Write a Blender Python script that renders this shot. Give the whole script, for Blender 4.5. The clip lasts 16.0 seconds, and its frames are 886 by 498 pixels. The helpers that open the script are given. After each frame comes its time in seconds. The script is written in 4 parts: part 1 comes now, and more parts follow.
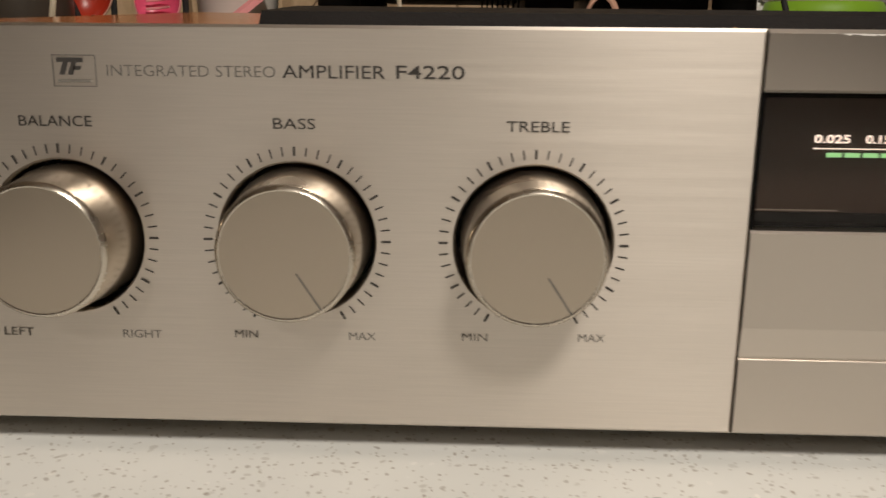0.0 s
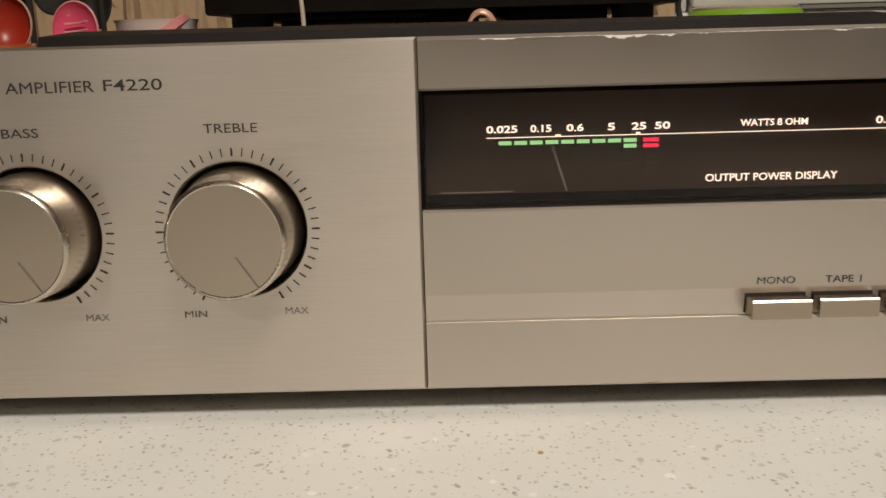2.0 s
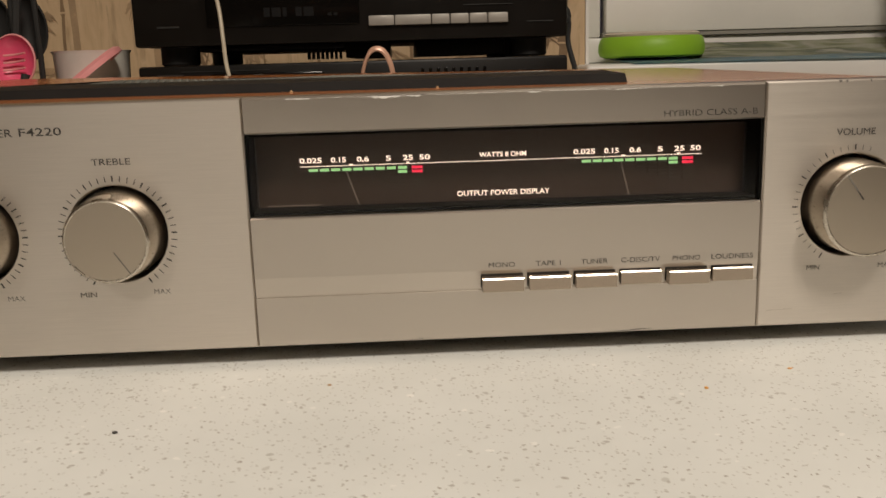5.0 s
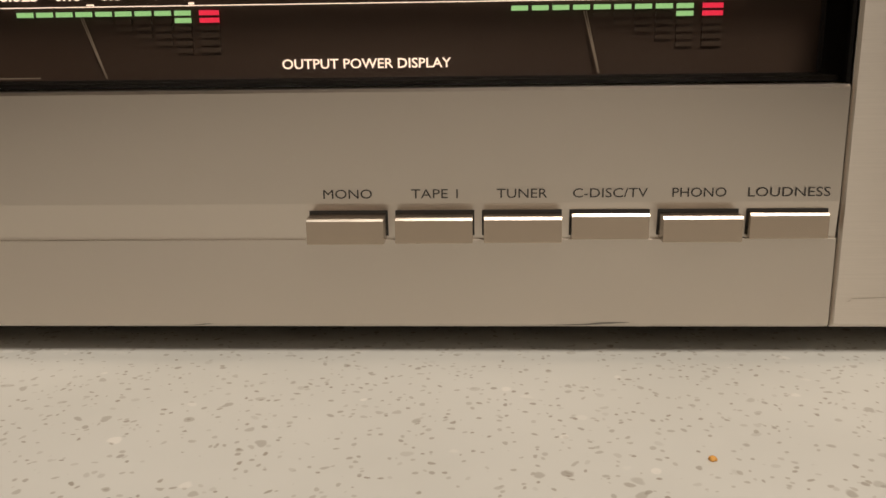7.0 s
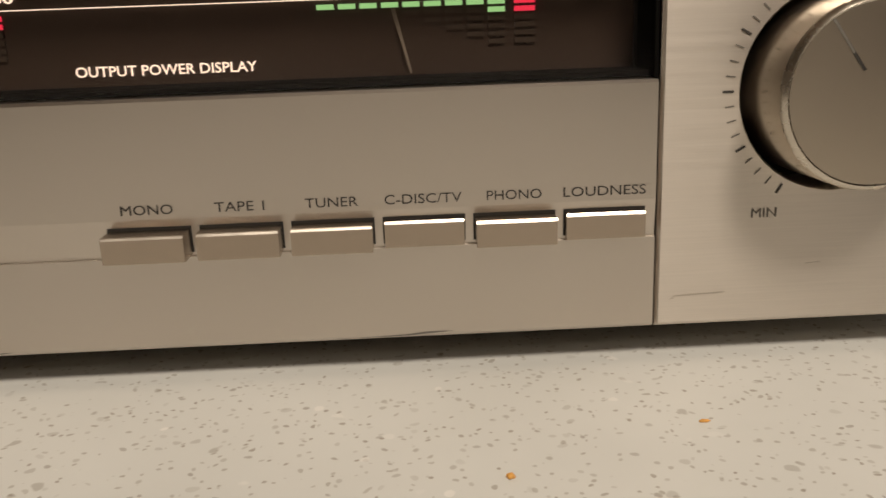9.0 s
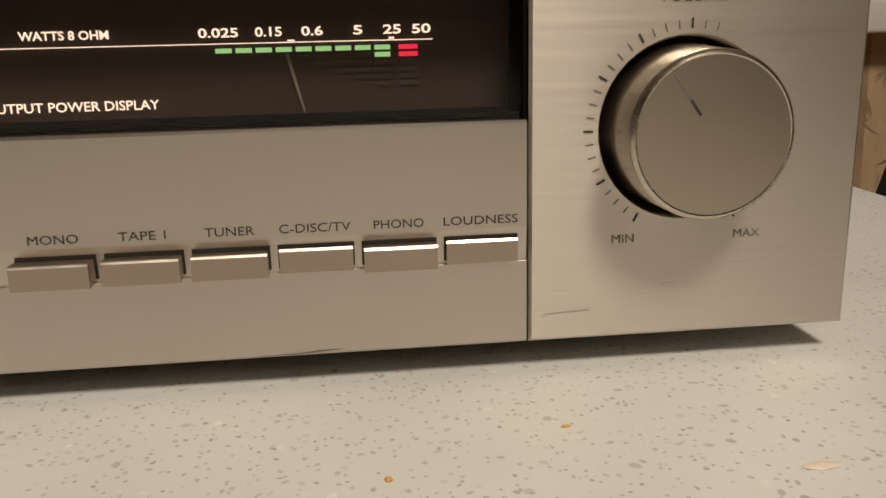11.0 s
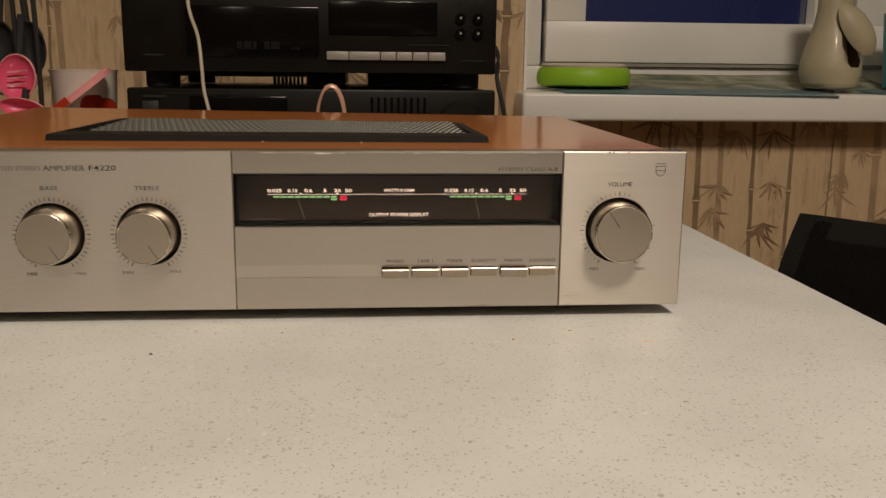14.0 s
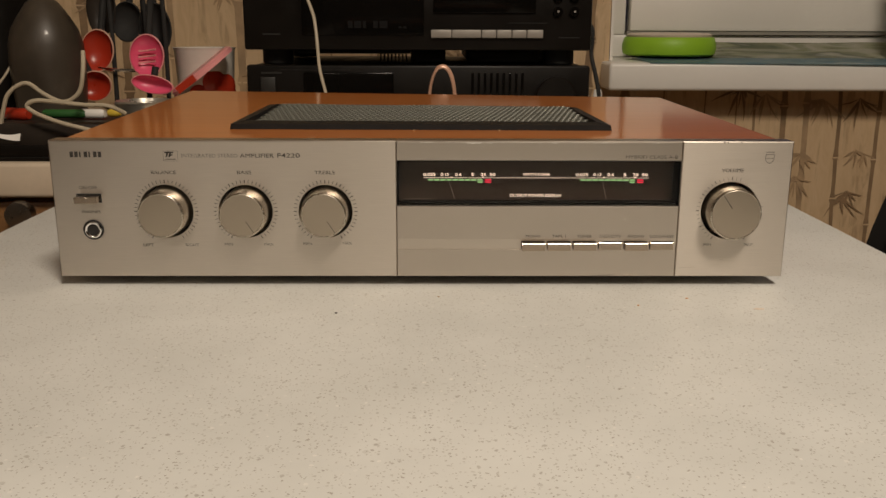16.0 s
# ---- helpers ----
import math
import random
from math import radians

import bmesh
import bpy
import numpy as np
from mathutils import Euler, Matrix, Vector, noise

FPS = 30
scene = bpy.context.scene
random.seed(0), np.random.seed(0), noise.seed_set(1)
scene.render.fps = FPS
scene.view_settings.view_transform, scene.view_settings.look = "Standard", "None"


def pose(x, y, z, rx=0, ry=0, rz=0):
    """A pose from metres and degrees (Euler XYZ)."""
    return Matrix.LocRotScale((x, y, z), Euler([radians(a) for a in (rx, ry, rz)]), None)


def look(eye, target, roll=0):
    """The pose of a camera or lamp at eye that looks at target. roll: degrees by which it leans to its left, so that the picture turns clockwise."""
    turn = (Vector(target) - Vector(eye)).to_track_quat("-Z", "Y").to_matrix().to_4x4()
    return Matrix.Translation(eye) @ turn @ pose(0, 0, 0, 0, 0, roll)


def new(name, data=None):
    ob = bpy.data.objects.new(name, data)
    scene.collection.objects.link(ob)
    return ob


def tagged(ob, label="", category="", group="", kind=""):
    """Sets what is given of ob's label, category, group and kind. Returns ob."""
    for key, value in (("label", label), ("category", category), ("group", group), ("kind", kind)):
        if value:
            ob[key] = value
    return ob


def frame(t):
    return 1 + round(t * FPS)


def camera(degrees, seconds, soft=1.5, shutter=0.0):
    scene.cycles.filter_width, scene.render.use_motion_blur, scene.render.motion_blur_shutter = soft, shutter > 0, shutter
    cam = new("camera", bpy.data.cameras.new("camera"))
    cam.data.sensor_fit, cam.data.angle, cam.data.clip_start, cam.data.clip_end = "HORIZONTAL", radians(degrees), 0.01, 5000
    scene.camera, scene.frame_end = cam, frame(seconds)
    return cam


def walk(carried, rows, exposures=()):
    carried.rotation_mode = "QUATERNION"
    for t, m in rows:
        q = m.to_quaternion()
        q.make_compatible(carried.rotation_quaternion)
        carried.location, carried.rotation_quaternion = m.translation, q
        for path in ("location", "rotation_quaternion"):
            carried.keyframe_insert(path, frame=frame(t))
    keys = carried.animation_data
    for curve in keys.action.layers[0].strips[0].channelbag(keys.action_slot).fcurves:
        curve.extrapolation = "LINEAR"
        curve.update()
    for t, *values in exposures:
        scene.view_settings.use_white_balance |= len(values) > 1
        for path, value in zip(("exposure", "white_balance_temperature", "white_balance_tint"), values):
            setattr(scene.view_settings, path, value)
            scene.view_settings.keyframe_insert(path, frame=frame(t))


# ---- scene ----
import itertools

cam = camera(53.0, 16.0, 1.5, 0.25)
PATH = [
    (0, (-0.067, -0.166, 0.835), (-0.136, 1.772, 0.348), 0.5),
    (0.5, (-0.044, -0.179, 0.836), (-0.08, 1.763, 0.362), -0.0),
    (1, (-0.033, -0.176, 0.837), (-0.058, 1.768, 0.369), -0.7),
    (1.5, (-0.019, -0.182, 0.835), (-0.046, 1.761, 0.36), -1.1),
    (2, (-0.008, -0.192, 0.833), (-0.032, 1.758, 0.387), -1.6),
    (2.5, (-0.001, -0.204, 0.843), (0.025, 1.739, 0.372), -1.5),
    (3, (0.008, -0.221, 0.845), (0.046, 1.725, 0.384), -1.5),
    (3.5, (0.016, -0.24, 0.85), (0.047, 1.708, 0.4), -1.8),
    (4, (0.024, -0.256, 0.852), (0.091, 1.696, 0.422), -1.9),
    (4.5, (0.029, -0.268, 0.849), (0.119, 1.686, 0.432), -1.8),
    (5, (0.034, -0.275, 0.844), (0.113, 1.68, 0.431), -1.7),
    (5.2, (0.045, -0.263, 0.836), (0.116, 1.692, 0.423), -1.6),
    (7.3, (0.088, -0.146, 0.808), (-0.008, 1.788, 0.308), -0.8),
    (7.5, (0.089, -0.146, 0.809), (0.004, 1.788, 0.305), -1.0),
    (8, (0.092, -0.147, 0.81), (0.055, 1.785, 0.293), -1.3),
    (8.5, (0.103, -0.146, 0.811), (0.099, 1.784, 0.287), -2.1),
    (9, (0.107, -0.142, 0.81), (0.166, 1.787, 0.285), -2.1),
    (9.5, (0.11, -0.139, 0.81), (0.302, 1.779, 0.276), -1.5),
    (10, (0.112, -0.138, 0.81), (0.298, 1.782, 0.283), -2.1),
    (10.2, (0.114, -0.137, 0.811), (0.311, 1.78, 0.275), -2.1),
    (12.3, (0.095, -0.258, 0.831), (0.338, 1.683, 0.415), 0.5),
    (12.5, (0.089, -0.28, 0.836), (0.323, 1.662, 0.421), 1.0),
    (13, (0.073, -0.327, 0.848), (0.287, 1.618, 0.435), 1.2),
    (13.5, (0.057, -0.383, 0.86), (0.248, 1.566, 0.454), 1.2),
    (14, (0.05, -0.434, 0.876), (0.219, 1.517, 0.472), 0.6),
    (14.5, (0.032, -0.463, 0.882), (0.173, 1.486, 0.457), 0.9),
    (15, (0.015, -0.483, 0.887), (0.092, 1.457, 0.405), 0.9),
    (15.5, (0.008, -0.493, 0.894), (0.045, 1.446, 0.406), 0.5),
    (16, (0.006, -0.499, 0.899), (0.028, 1.44, 0.407), 0.2),
]
walk(cam, [(t, look(eye, target, roll)) for t, eye, target, roll in PATH],
     [(0.0, 0.13, 6090, 10), (3.0, 0.18, 6280, 10), (5.2, 0.15, 6320, 10), (7.3, -0.11, 6500, 11), (10.2, -0.09, 6500, 11), (12.3, -0.18, 6660, 12), (16.0, -0.14, 6680, 11)])

# ---- world, lamps, exposure ----
world = bpy.data.worlds.new("night")
scene.world = world
world.use_nodes = True
world.node_tree.nodes["Background"].inputs[0].default_value = (0.010, 0.013, 0.035, 1)
world.node_tree.nodes["Background"].inputs[1].default_value = 0.6


def area_lamp(name, place, target, size, watts, colour):
    data = bpy.data.lights.new(name, "AREA")
    data.shape, data.size, data.energy, data.color = "DISK", size, watts, colour
    ob = new(name, data)
    ob.matrix_world = look(place, target)
    return ob


WARM = (1.0, 0.88, 0.735)
area_lamp("ceiling_lamp_light", (0.44, -1.10, 2.38), (0.42, -0.35, 0.0), 0.50, 42, WARM)
# added fill light with no known lamp behind it; lifts the dark parts
area_lamp("fill_light", (-0.9, -2.3, 2.38), (-0.9, -2.3, 0.0), 0.30, 9, WARM)

# ---- materials ----


class Nodes:
    def __init__(self, name):
        self.mat = bpy.data.materials.new(name)
        self.mat.use_nodes = True
        self.tree = self.mat.node_tree
        self.bsdf = self.tree.nodes["Principled BSDF"]

    def add(self, kind, **inputs):
        node = self.tree.nodes.new(kind)
        for key, value in inputs.items():
            node.inputs[key.replace("_", " ")].default_value = value
        return node

    def link(self, a, out, b, inp):
        self.tree.links.new(a.outputs[out], b.inputs[inp])

    def coords(self, scale=(1, 1, 1), rotation=(0, 0, 0)):
        co = self.add("ShaderNodeTexCoord")
        mp = self.add("ShaderNodeMapping")
        mp.inputs["Scale"].default_value = scale
        mp.inputs["Rotation"].default_value = rotation
        self.link(co, "Object", mp, "Vector")
        return mp

    def noise(self, co, scale, detail=4.0, rough=0.55, distortion=0.0):
        n = self.add("ShaderNodeTexNoise", Scale=scale, Detail=detail, Roughness=rough, Distortion=distortion)
        self.link(co, "Vector", n, "Vector")
        return n

    def ramp(self, source, out, stops):
        r = self.add("ShaderNodeValToRGB")
        while len(r.color_ramp.elements) < len(stops):
            r.color_ramp.elements.new(0.5)
        for e, (p, c) in zip(r.color_ramp.elements, stops):
            e.position, e.color = p, (*c, 1) if len(c) == 3 else c
        self.link(source, out, r, "Fac")
        return r

    def mix(self, fac, fac_out, a, b, blend="MIX"):
        m = self.add("ShaderNodeMix")
        m.data_type, m.blend_type = "RGBA", blend
        if isinstance(fac, float):
            m.inputs[0].default_value = fac
        else:
            self.link(fac, fac_out, m, 0)
        for i, v in ((6, a), (7, b)):
            if isinstance(v, tuple):
                m.inputs[i].default_value = (*v, 1)
            else:
                self.tree.links.new(v, m.inputs[i])
        return m.outputs[2]

    def bump(self, source, out, strength, distance):
        b = self.add("ShaderNodeBump", Strength=strength, Distance=distance)
        self.link(source, out, b, "Height")
        self.link(b, "Normal", self.bsdf, "Normal")

    def base(self, socket):
        self.tree.links.new(socket, self.bsdf.inputs["Base Color"])


def plain(name, colour, rough=0.5, metal=0.0, vary=0.12, scale=30.0, bump=0.1, depth=0.0005, coat=0.0, shine=0.5):
    """Paint, plastic or metal with two scales of unevenness."""
    m = Nodes(name)
    co = m.coords()
    big, fine = m.noise(co, scale, 3), m.noise(co, scale * 14, 4)
    dark = tuple(c * (1 - vary) for c in colour)
    light = tuple(min(1, c * (1 + vary)) for c in colour)
    r = m.ramp(big, "Fac", [(0.35, dark), (0.65, light)])
    m.base(m.mix(fine, "Fac", r.outputs[0], tuple(c * (1 - 0.5 * vary) for c in colour)))
    rr = m.ramp(big, "Fac", [(0.3, (rough * 0.85,) * 3), (0.7, (min(1, rough * 1.15),) * 3)])
    m.link(rr, "Color", m.bsdf, "Roughness")
    m.bsdf.inputs["Metallic"].default_value = metal
    m.bsdf.inputs["Coat Weight"].default_value = coat
    m.bsdf.inputs["Specular IOR Level"].default_value = shine
    if bump:
        m.bump(fine, "Fac", bump, depth)
    return m.mat


def brushed(name, colour, rough, spread=0.10, metal=1.0, relief=0.05, streak=0.0):
    """Metal brushed along x."""
    m = Nodes(name)
    lines = m.noise(m.coords((60, 6, 2600)), 1.0, 5, 0.65)
    broad = m.noise(m.coords((14, 3, 700)), 1.0, 3)
    soil = m.noise(m.coords(), 22.0, 4)
    a = tuple(c * (1 - spread) for c in colour)
    b = tuple(min(1, c * (1 + spread)) for c in colour)
    r = m.ramp(lines, "Fac", [(0.3, a), (0.7, b)])
    s = m.ramp(soil, "Fac", [(0.35, tuple(c * 0.93 for c in colour)), (0.65, colour)])
    m.base(m.mix(0.45, None, r.outputs[0], s.outputs[0]))
    rr = m.ramp(broad, "Fac", [(0.3, (rough * 0.95,) * 3), (0.7, (rough * 1.05,) * 3)])
    m.link(rr, "Color", m.bsdf, "Roughness")
    m.bsdf.inputs["Metallic"].default_value = metal
    if relief:
        m.bump(lines, "Fac", relief, 0.0002)
    if streak:
        up = m.add("ShaderNodeCombineXYZ", Z=1.0)
        m.link(up, "Vector", m.bsdf, "Tangent")
        m.bsdf.inputs["Anisotropic"].default_value = streak
    return m.mat


def glow(name, colour, strength):
    m = Nodes(name)
    m.bsdf.inputs["Base Color"].default_value = (*[c * 0.3 for c in colour], 1)
    m.bsdf.inputs["Emission Color"].default_value = (*colour, 1)
    m.bsdf.inputs["Emission Strength"].default_value = strength
    return m.mat


def pane(name, tint, gloss_rough=0.02, ior=1.45):
    """Thin clear sheet: passes light with a tint, mirrors by Fresnel."""
    m = Nodes(name)
    out = m.tree.nodes["Material Output"]
    clear = m.add("ShaderNodeBsdfTransparent", Color=(*tint, 1))
    shine = m.add("ShaderNodeBsdfGlossy", Roughness=gloss_rough)
    fres = m.add("ShaderNodeFresnel", IOR=ior)
    mx = m.add("ShaderNodeMixShader")
    m.link(fres, "Fac", mx, 0)
    m.link(clear, 0, mx, 1)
    m.link(shine, 0, mx, 2)
    m.link(mx, 0, out, "Surface")
    return m.mat


def wood(name, dark, light, rough, along=(1.2, 14, 14), coat=0.5):
    m = Nodes(name)
    co = m.coords(along)
    grain = m.noise(co, 6.0, 6, 0.6, 1.2)
    fibre = m.noise(m.coords((along[0] * 5, along[1] * 12, along[2] * 12)), 9.0, 3)
    r = m.ramp(grain, "Fac", [(0.3, dark), (0.55, tuple((a + b) / 2 for a, b in zip(dark, light))), (0.75, light)])
    m.base(m.mix(fibre, "Fac", r.outputs[0], tuple(c * 0.8 for c in light)))
    m.bsdf.inputs["Roughness"].default_value = rough
    m.bsdf.inputs["Coat Weight"].default_value = coat
    m.bsdf.inputs["Coat Roughness"].default_value = 0.10
    m.bump(fibre, "Fac", 0.06, 0.0003)
    return m.mat


def speckled(name):
    """Pale quartz-look worktop with grey and brown flecks of several sizes."""
    m = Nodes(name)
    co = m.coords()
    warp = m.noise(m.coords(), 160.0, 2)
    vec = m.add("ShaderNodeVectorMath")
    vec.operation = "MULTIPLY_ADD"
    m.link(warp, "Color", vec, 0)
    vec.inputs[1].default_value = (0.004, 0.004, 0.0)
    m.link(co, "Vector", vec, 2)
    socket = None
    cloud = m.ramp(m.noise(co, 18.0, 4), "Fac", [(0.3, (0.61, 0.612, 0.582)), (0.7, (0.68, 0.682, 0.652))])
    socket = cloud.outputs[0]
    for scale, reach, colour, share in ((230.0, 0.23, (0.33, 0.305, 0.265), 0.15), (430.0, 0.28, (0.30, 0.27, 0.23), 0.32), (760.0, 0.33, (0.24, 0.20, 0.15), 0.38), (125.0, 0.16, (0.42, 0.40, 0.36), 0.08), (260.0, 0.25, (0.80, 0.78, 0.74), 0.10)):
        v = m.add("ShaderNodeTexVoronoi", Scale=scale)
        m.link(vec, "Vector", v, "Vector")
        near = m.ramp(v, "Distance", [(reach * 0.72, (1, 1, 1)), (reach, (0, 0, 0))])
        pick = m.add("ShaderNodeSeparateColor")
        m.link(v, "Color", pick, "Color")
        some = m.add("ShaderNodeMath")
        some.operation = "LESS_THAN"
        some.inputs[1].default_value = share
        m.link(pick, "Red", some, 0)
        size = m.add("ShaderNodeMath")
        size.operation = "MULTIPLY"
        m.link(near, "Color", size, 0)
        m.link(some, "Value", size, 1)
        tone = m.add("ShaderNodeMath")
        tone.operation = "MULTIPLY_ADD"
        tone.inputs[1].default_value, tone.inputs[2].default_value = 0.56, 0.18
        m.link(pick, "Green", tone, 0)
        both = m.add("ShaderNodeMath")
        both.operation = "MULTIPLY"
        m.link(size, "Value", both, 0)
        m.link(tone, "Value", both, 1)
        socket = m.mix(both, "Value", socket, colour)
    m.base(socket)
    m.bsdf.inputs["Roughness"].default_value = 0.42
    m.bump(m.noise(co, 700.0, 3), "Fac", 0.04, 0.0002)
    return m.mat


def papered(name):
    """Beige wallpaper: cloudy ground with smeared vertical brown streaks, as of faded canes."""
    m = Nodes(name)
    ground = m.noise(m.coords((11, 11, 2.6)), 4.0, 6, 0.65, 1.2)
    cloud = m.noise(m.coords(), 24.0, 4)
    r = m.ramp(ground, "Fac", [(0.28, (0.47, 0.325, 0.185)), (0.5, (0.60, 0.435, 0.262)), (0.72, (0.69, 0.525, 0.345))])
    base = m.mix(cloud, "Fac", r.outputs[0], (0.61, 0.445, 0.27))
    thin = m.noise(m.coords((34, 34, 1.6)), 1.6, 5, 0.6, 0.5)
    cane = m.ramp(thin, "Fac", [(0.52, (0, 0, 0)), (0.60, (0.42, 0.42, 0.42)), (0.66, (0.1, 0.1, 0.1))])
    broken = m.noise(m.coords((20, 20, 9)), 2.2, 4, 0.6, 0.8)
    holes = m.ramp(broken, "Fac", [(0.42, (0, 0, 0)), (0.58, (1, 1, 1))])
    both = m.add("ShaderNodeMath")
    both.operation = "MULTIPLY"
    m.link(cane, "Color", both, 0)
    m.link(holes, "Color", both, 1)
    m.base(m.mix(both, "Value", base, (0.22, 0.14, 0.075)))
    m.bsdf.inputs["Roughness"].default_value = 0.75
    m.bump(m.noise(m.coords(), 260.0, 3), "Fac", 0.25, 0.001)
    return m.mat


def printed(name, colours, rough, scale):
    """Glossy plastic with a blurred picture print in several colours."""
    m = Nodes(name)
    n = m.noise(m.coords((1, 2.2, 1)), scale, 3, 0.5, 1.5)
    step = [0.30 + 0.40 * i / (len(colours) - 1) for i in range(len(colours))]
    r = m.ramp(n, "Fac", list(zip(step, colours)))
    m.base(r.outputs[0])
    m.bsdf.inputs["Roughness"].default_value = rough
    return m.mat


ALU = brushed("brushed_aluminium", (0.650, 0.594, 0.530), 0.385, 0.075, 1.0, 0.02, 0.75)
ALU_GREY = plain("satin_grey_aluminium", (0.556, 0.503, 0.446), 0.32, 1.0, 0.025, 9, 0.0)
KNOB = plain("turned_aluminium", (0.475, 0.412, 0.335), 0.36, 1.0, 0.020, 24, 0.0)
# knob metal made lighter and smoother; the sides' lamp highlight is partly colour
KNOB_SIDE = plain("knob_side_highlight", (0.58, 0.52, 0.44), 0.25, 1.0, 0.03, 24, 0.0)
BUTTON = plain("button_metal", (0.41, 0.340, 0.272), 0.24, 1.0, 0.05, 90, 0.04, 0.0001)
POLISHED = plain("polished_edge", (0.58, 0.53, 0.455), 0.26, 1.0, 0.06, 300, 0.0)
HIGHLIGHT_EDGE = plain("edge_highlight_metal", (0.58, 0.53, 0.465), 0.36, 1.0, 0.05, 300, 0.0)
CHROME = plain("chrome", (0.85, 0.84, 0.82), 0.12, 1.0, 0.04, 40, 0.02, 0.0001)
INK = plain("black_ink", (0.035, 0.03, 0.026), 0.6, 0, 0.2, 200)
INK_WORN = plain("worn_grey_ink", (0.16, 0.145, 0.125), 0.6, 0, 0.35, 400)
DARK = plain("dark_recess", (0.012, 0.011, 0.010), 0.6)
# near-black puts the shade inside the display box into its colour
VOID = plain("unlit_inside_black", (0.004, 0.0035, 0.003), 0.95, 0, 0.1, 40, 0.0, shine=0.05)
CHASSIS = plain("black_steel", (0.02, 0.019, 0.018), 0.5, 0.2)
RUBBER = plain("black_rubber", (0.018, 0.017, 0.016), 0.8)
SMOKE = plain("display_backing", (0.046, 0.029, 0.0205), 0.5, 0, 0.1, 20, 0.0)
DISPLAY_GLASS = pane("display_glass", (0.88, 0.80, 0.74), 0.13, 1.35)
LIT_WHITE = glow("lit_print", (1.0, 0.82, 0.66), 1.45)
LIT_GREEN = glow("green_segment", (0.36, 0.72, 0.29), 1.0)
LIT_RED = glow("red_segment", (0.95, 0.035, 0.085), 1.0)
UNLIT = plain("unlit_segment", (0.060, 0.043, 0.032), 0.5)
# pale colour for the reflections drawn as lines inside the display
GLARE_LINE = plain("glare_line_pale", (0.30, 0.26, 0.21), 0.4)
WOOD = wood("teak_veneer", (0.41, 0.110, 0.017), (0.66, 0.214, 0.038), 0.34, coat=0.85)
MAT_BLACK = plain("black_rubber_mat", (0.008, 0.0075, 0.007), 0.55, 0, 0.2, 80, 0.2, shine=0.3)
MESH_GREY = plain("grey_mesh", (0.120, 0.122, 0.104), 0.5, 0.3, 0.15, 120)
TABLE = speckled("speckled_worktop")
PAPER = papered("bamboo_wallpaper")
PRINT = plain("brown_print", (0.27, 0.178, 0.100), 0.8, 0, 0.35, 26)
PRINT_PALE = plain("pale_brown_print", (0.41, 0.285, 0.168), 0.8, 0, 0.3, 26)
WHITE = plain("white_upvc", (0.84, 0.815, 0.765), 0.35, 0, 0.04, 8, 0.05)
LAMINATE = plain("cream_laminate", (0.60, 0.50, 0.385), 0.45, 0, 0.14, 12, 0.05)
TAUPE = plain("unseen_wall_taupe", (0.17, 0.14, 0.11), 0.8, 0, 0.1, 5, 0.2, 0.001)
PAINT = plain("cream_paint", (0.62, 0.57, 0.49), 0.7, 0, 0.06, 5, 0.2, 0.001)
FLOOR = wood("laminate_floor", (0.20, 0.12, 0.06), (0.36, 0.23, 0.12), 0.4)
BLACK = plain("black_hifi_plastic", (0.0070, 0.0055, 0.0044), 0.42, 0, 0.15, 30, 0.05, shine=0.2)
BLACK_GLASS = plain("smoked_glass_front", (0.004, 0.0035, 0.003), 0.16, 0, 0.1, 20, 0.0, shine=0.2)
SILVER = plain("silver_button", (0.33, 0.305, 0.275), 0.5, 0.3, 0.10, 60)
DIM = plain("grey_marking", (0.016, 0.015, 0.0135), 0.5)
CABLE_WHITE = plain("ivory_cable", (0.48, 0.41, 0.30), 0.5)
CABLE_COPPER = plain("copper_speaker_cable", (0.62, 0.36, 0.25), 0.35, 0.2)
GREEN = plain("lime_plastic", (0.31, 0.58, 0.03), 0.5, 0, 0.05)
PALE = plain("pale_pink_plastic", (0.72, 0.61, 0.50), 0.5)
CERAMIC = plain("cream_ceramic", (0.50, 0.435, 0.29), 0.5, 0, 0.10, 14, 0.05, coat=0.12)
BLUE = plain("turquoise_plastic", (0.08, 0.34, 0.38), 0.4)
MAT_BLUE = printed("blue_print_sheet", [(0.07, 0.27, 0.44), (0.46, 0.58, 0.58), (0.16, 0.40, 0.52), (0.58, 0.66, 0.62)], 0.3, 7.0)
MAT_GREEN = printed("grey_green_sheet", [(0.42, 0.46, 0.28), (0.78, 0.77, 0.66), (0.56, 0.58, 0.38), (0.22, 0.26, 0.17), (0.76, 0.76, 0.64)], 0.25, 6.0)
GAP_SHADOW = plain("grey_gap_shadow", (0.30, 0.285, 0.25), 0.7)
CHAIR = plain("black_leatherette", (0.006, 0.0055, 0.005), 0.6, 0, 0.2, 40, 0.3, 0.001, shine=0.2)
RED = plain("red_plastic", (0.42, 0.034, 0.014), 0.3, 0, 0.12)
PINK = plain("pink_plastic", (0.78, 0.10, 0.20), 0.35, 0, 0.10)
RED_RIM = plain("red_rim_highlight", (0.62, 0.36, 0.26), 0.35, 0, 0.1)
PINK_PALE = plain("pale_pink_lid", (0.75, 0.30, 0.30), 0.35, 0, 0.08)
BUCKET = plain("white_tub", (0.70, 0.66, 0.59), 0.4)
STEEL = plain("wire_steel", (0.30, 0.28, 0.26), 0.3, 1.0)
TIN = plain("tin", (0.60, 0.57, 0.50), 0.3, 0.8)
SMOKY = plain("smoky_translucent_plastic", (0.066, 0.052, 0.038), 0.42, 0, 0.5, 14, 0.05, coat=0.15, shine=0.4)
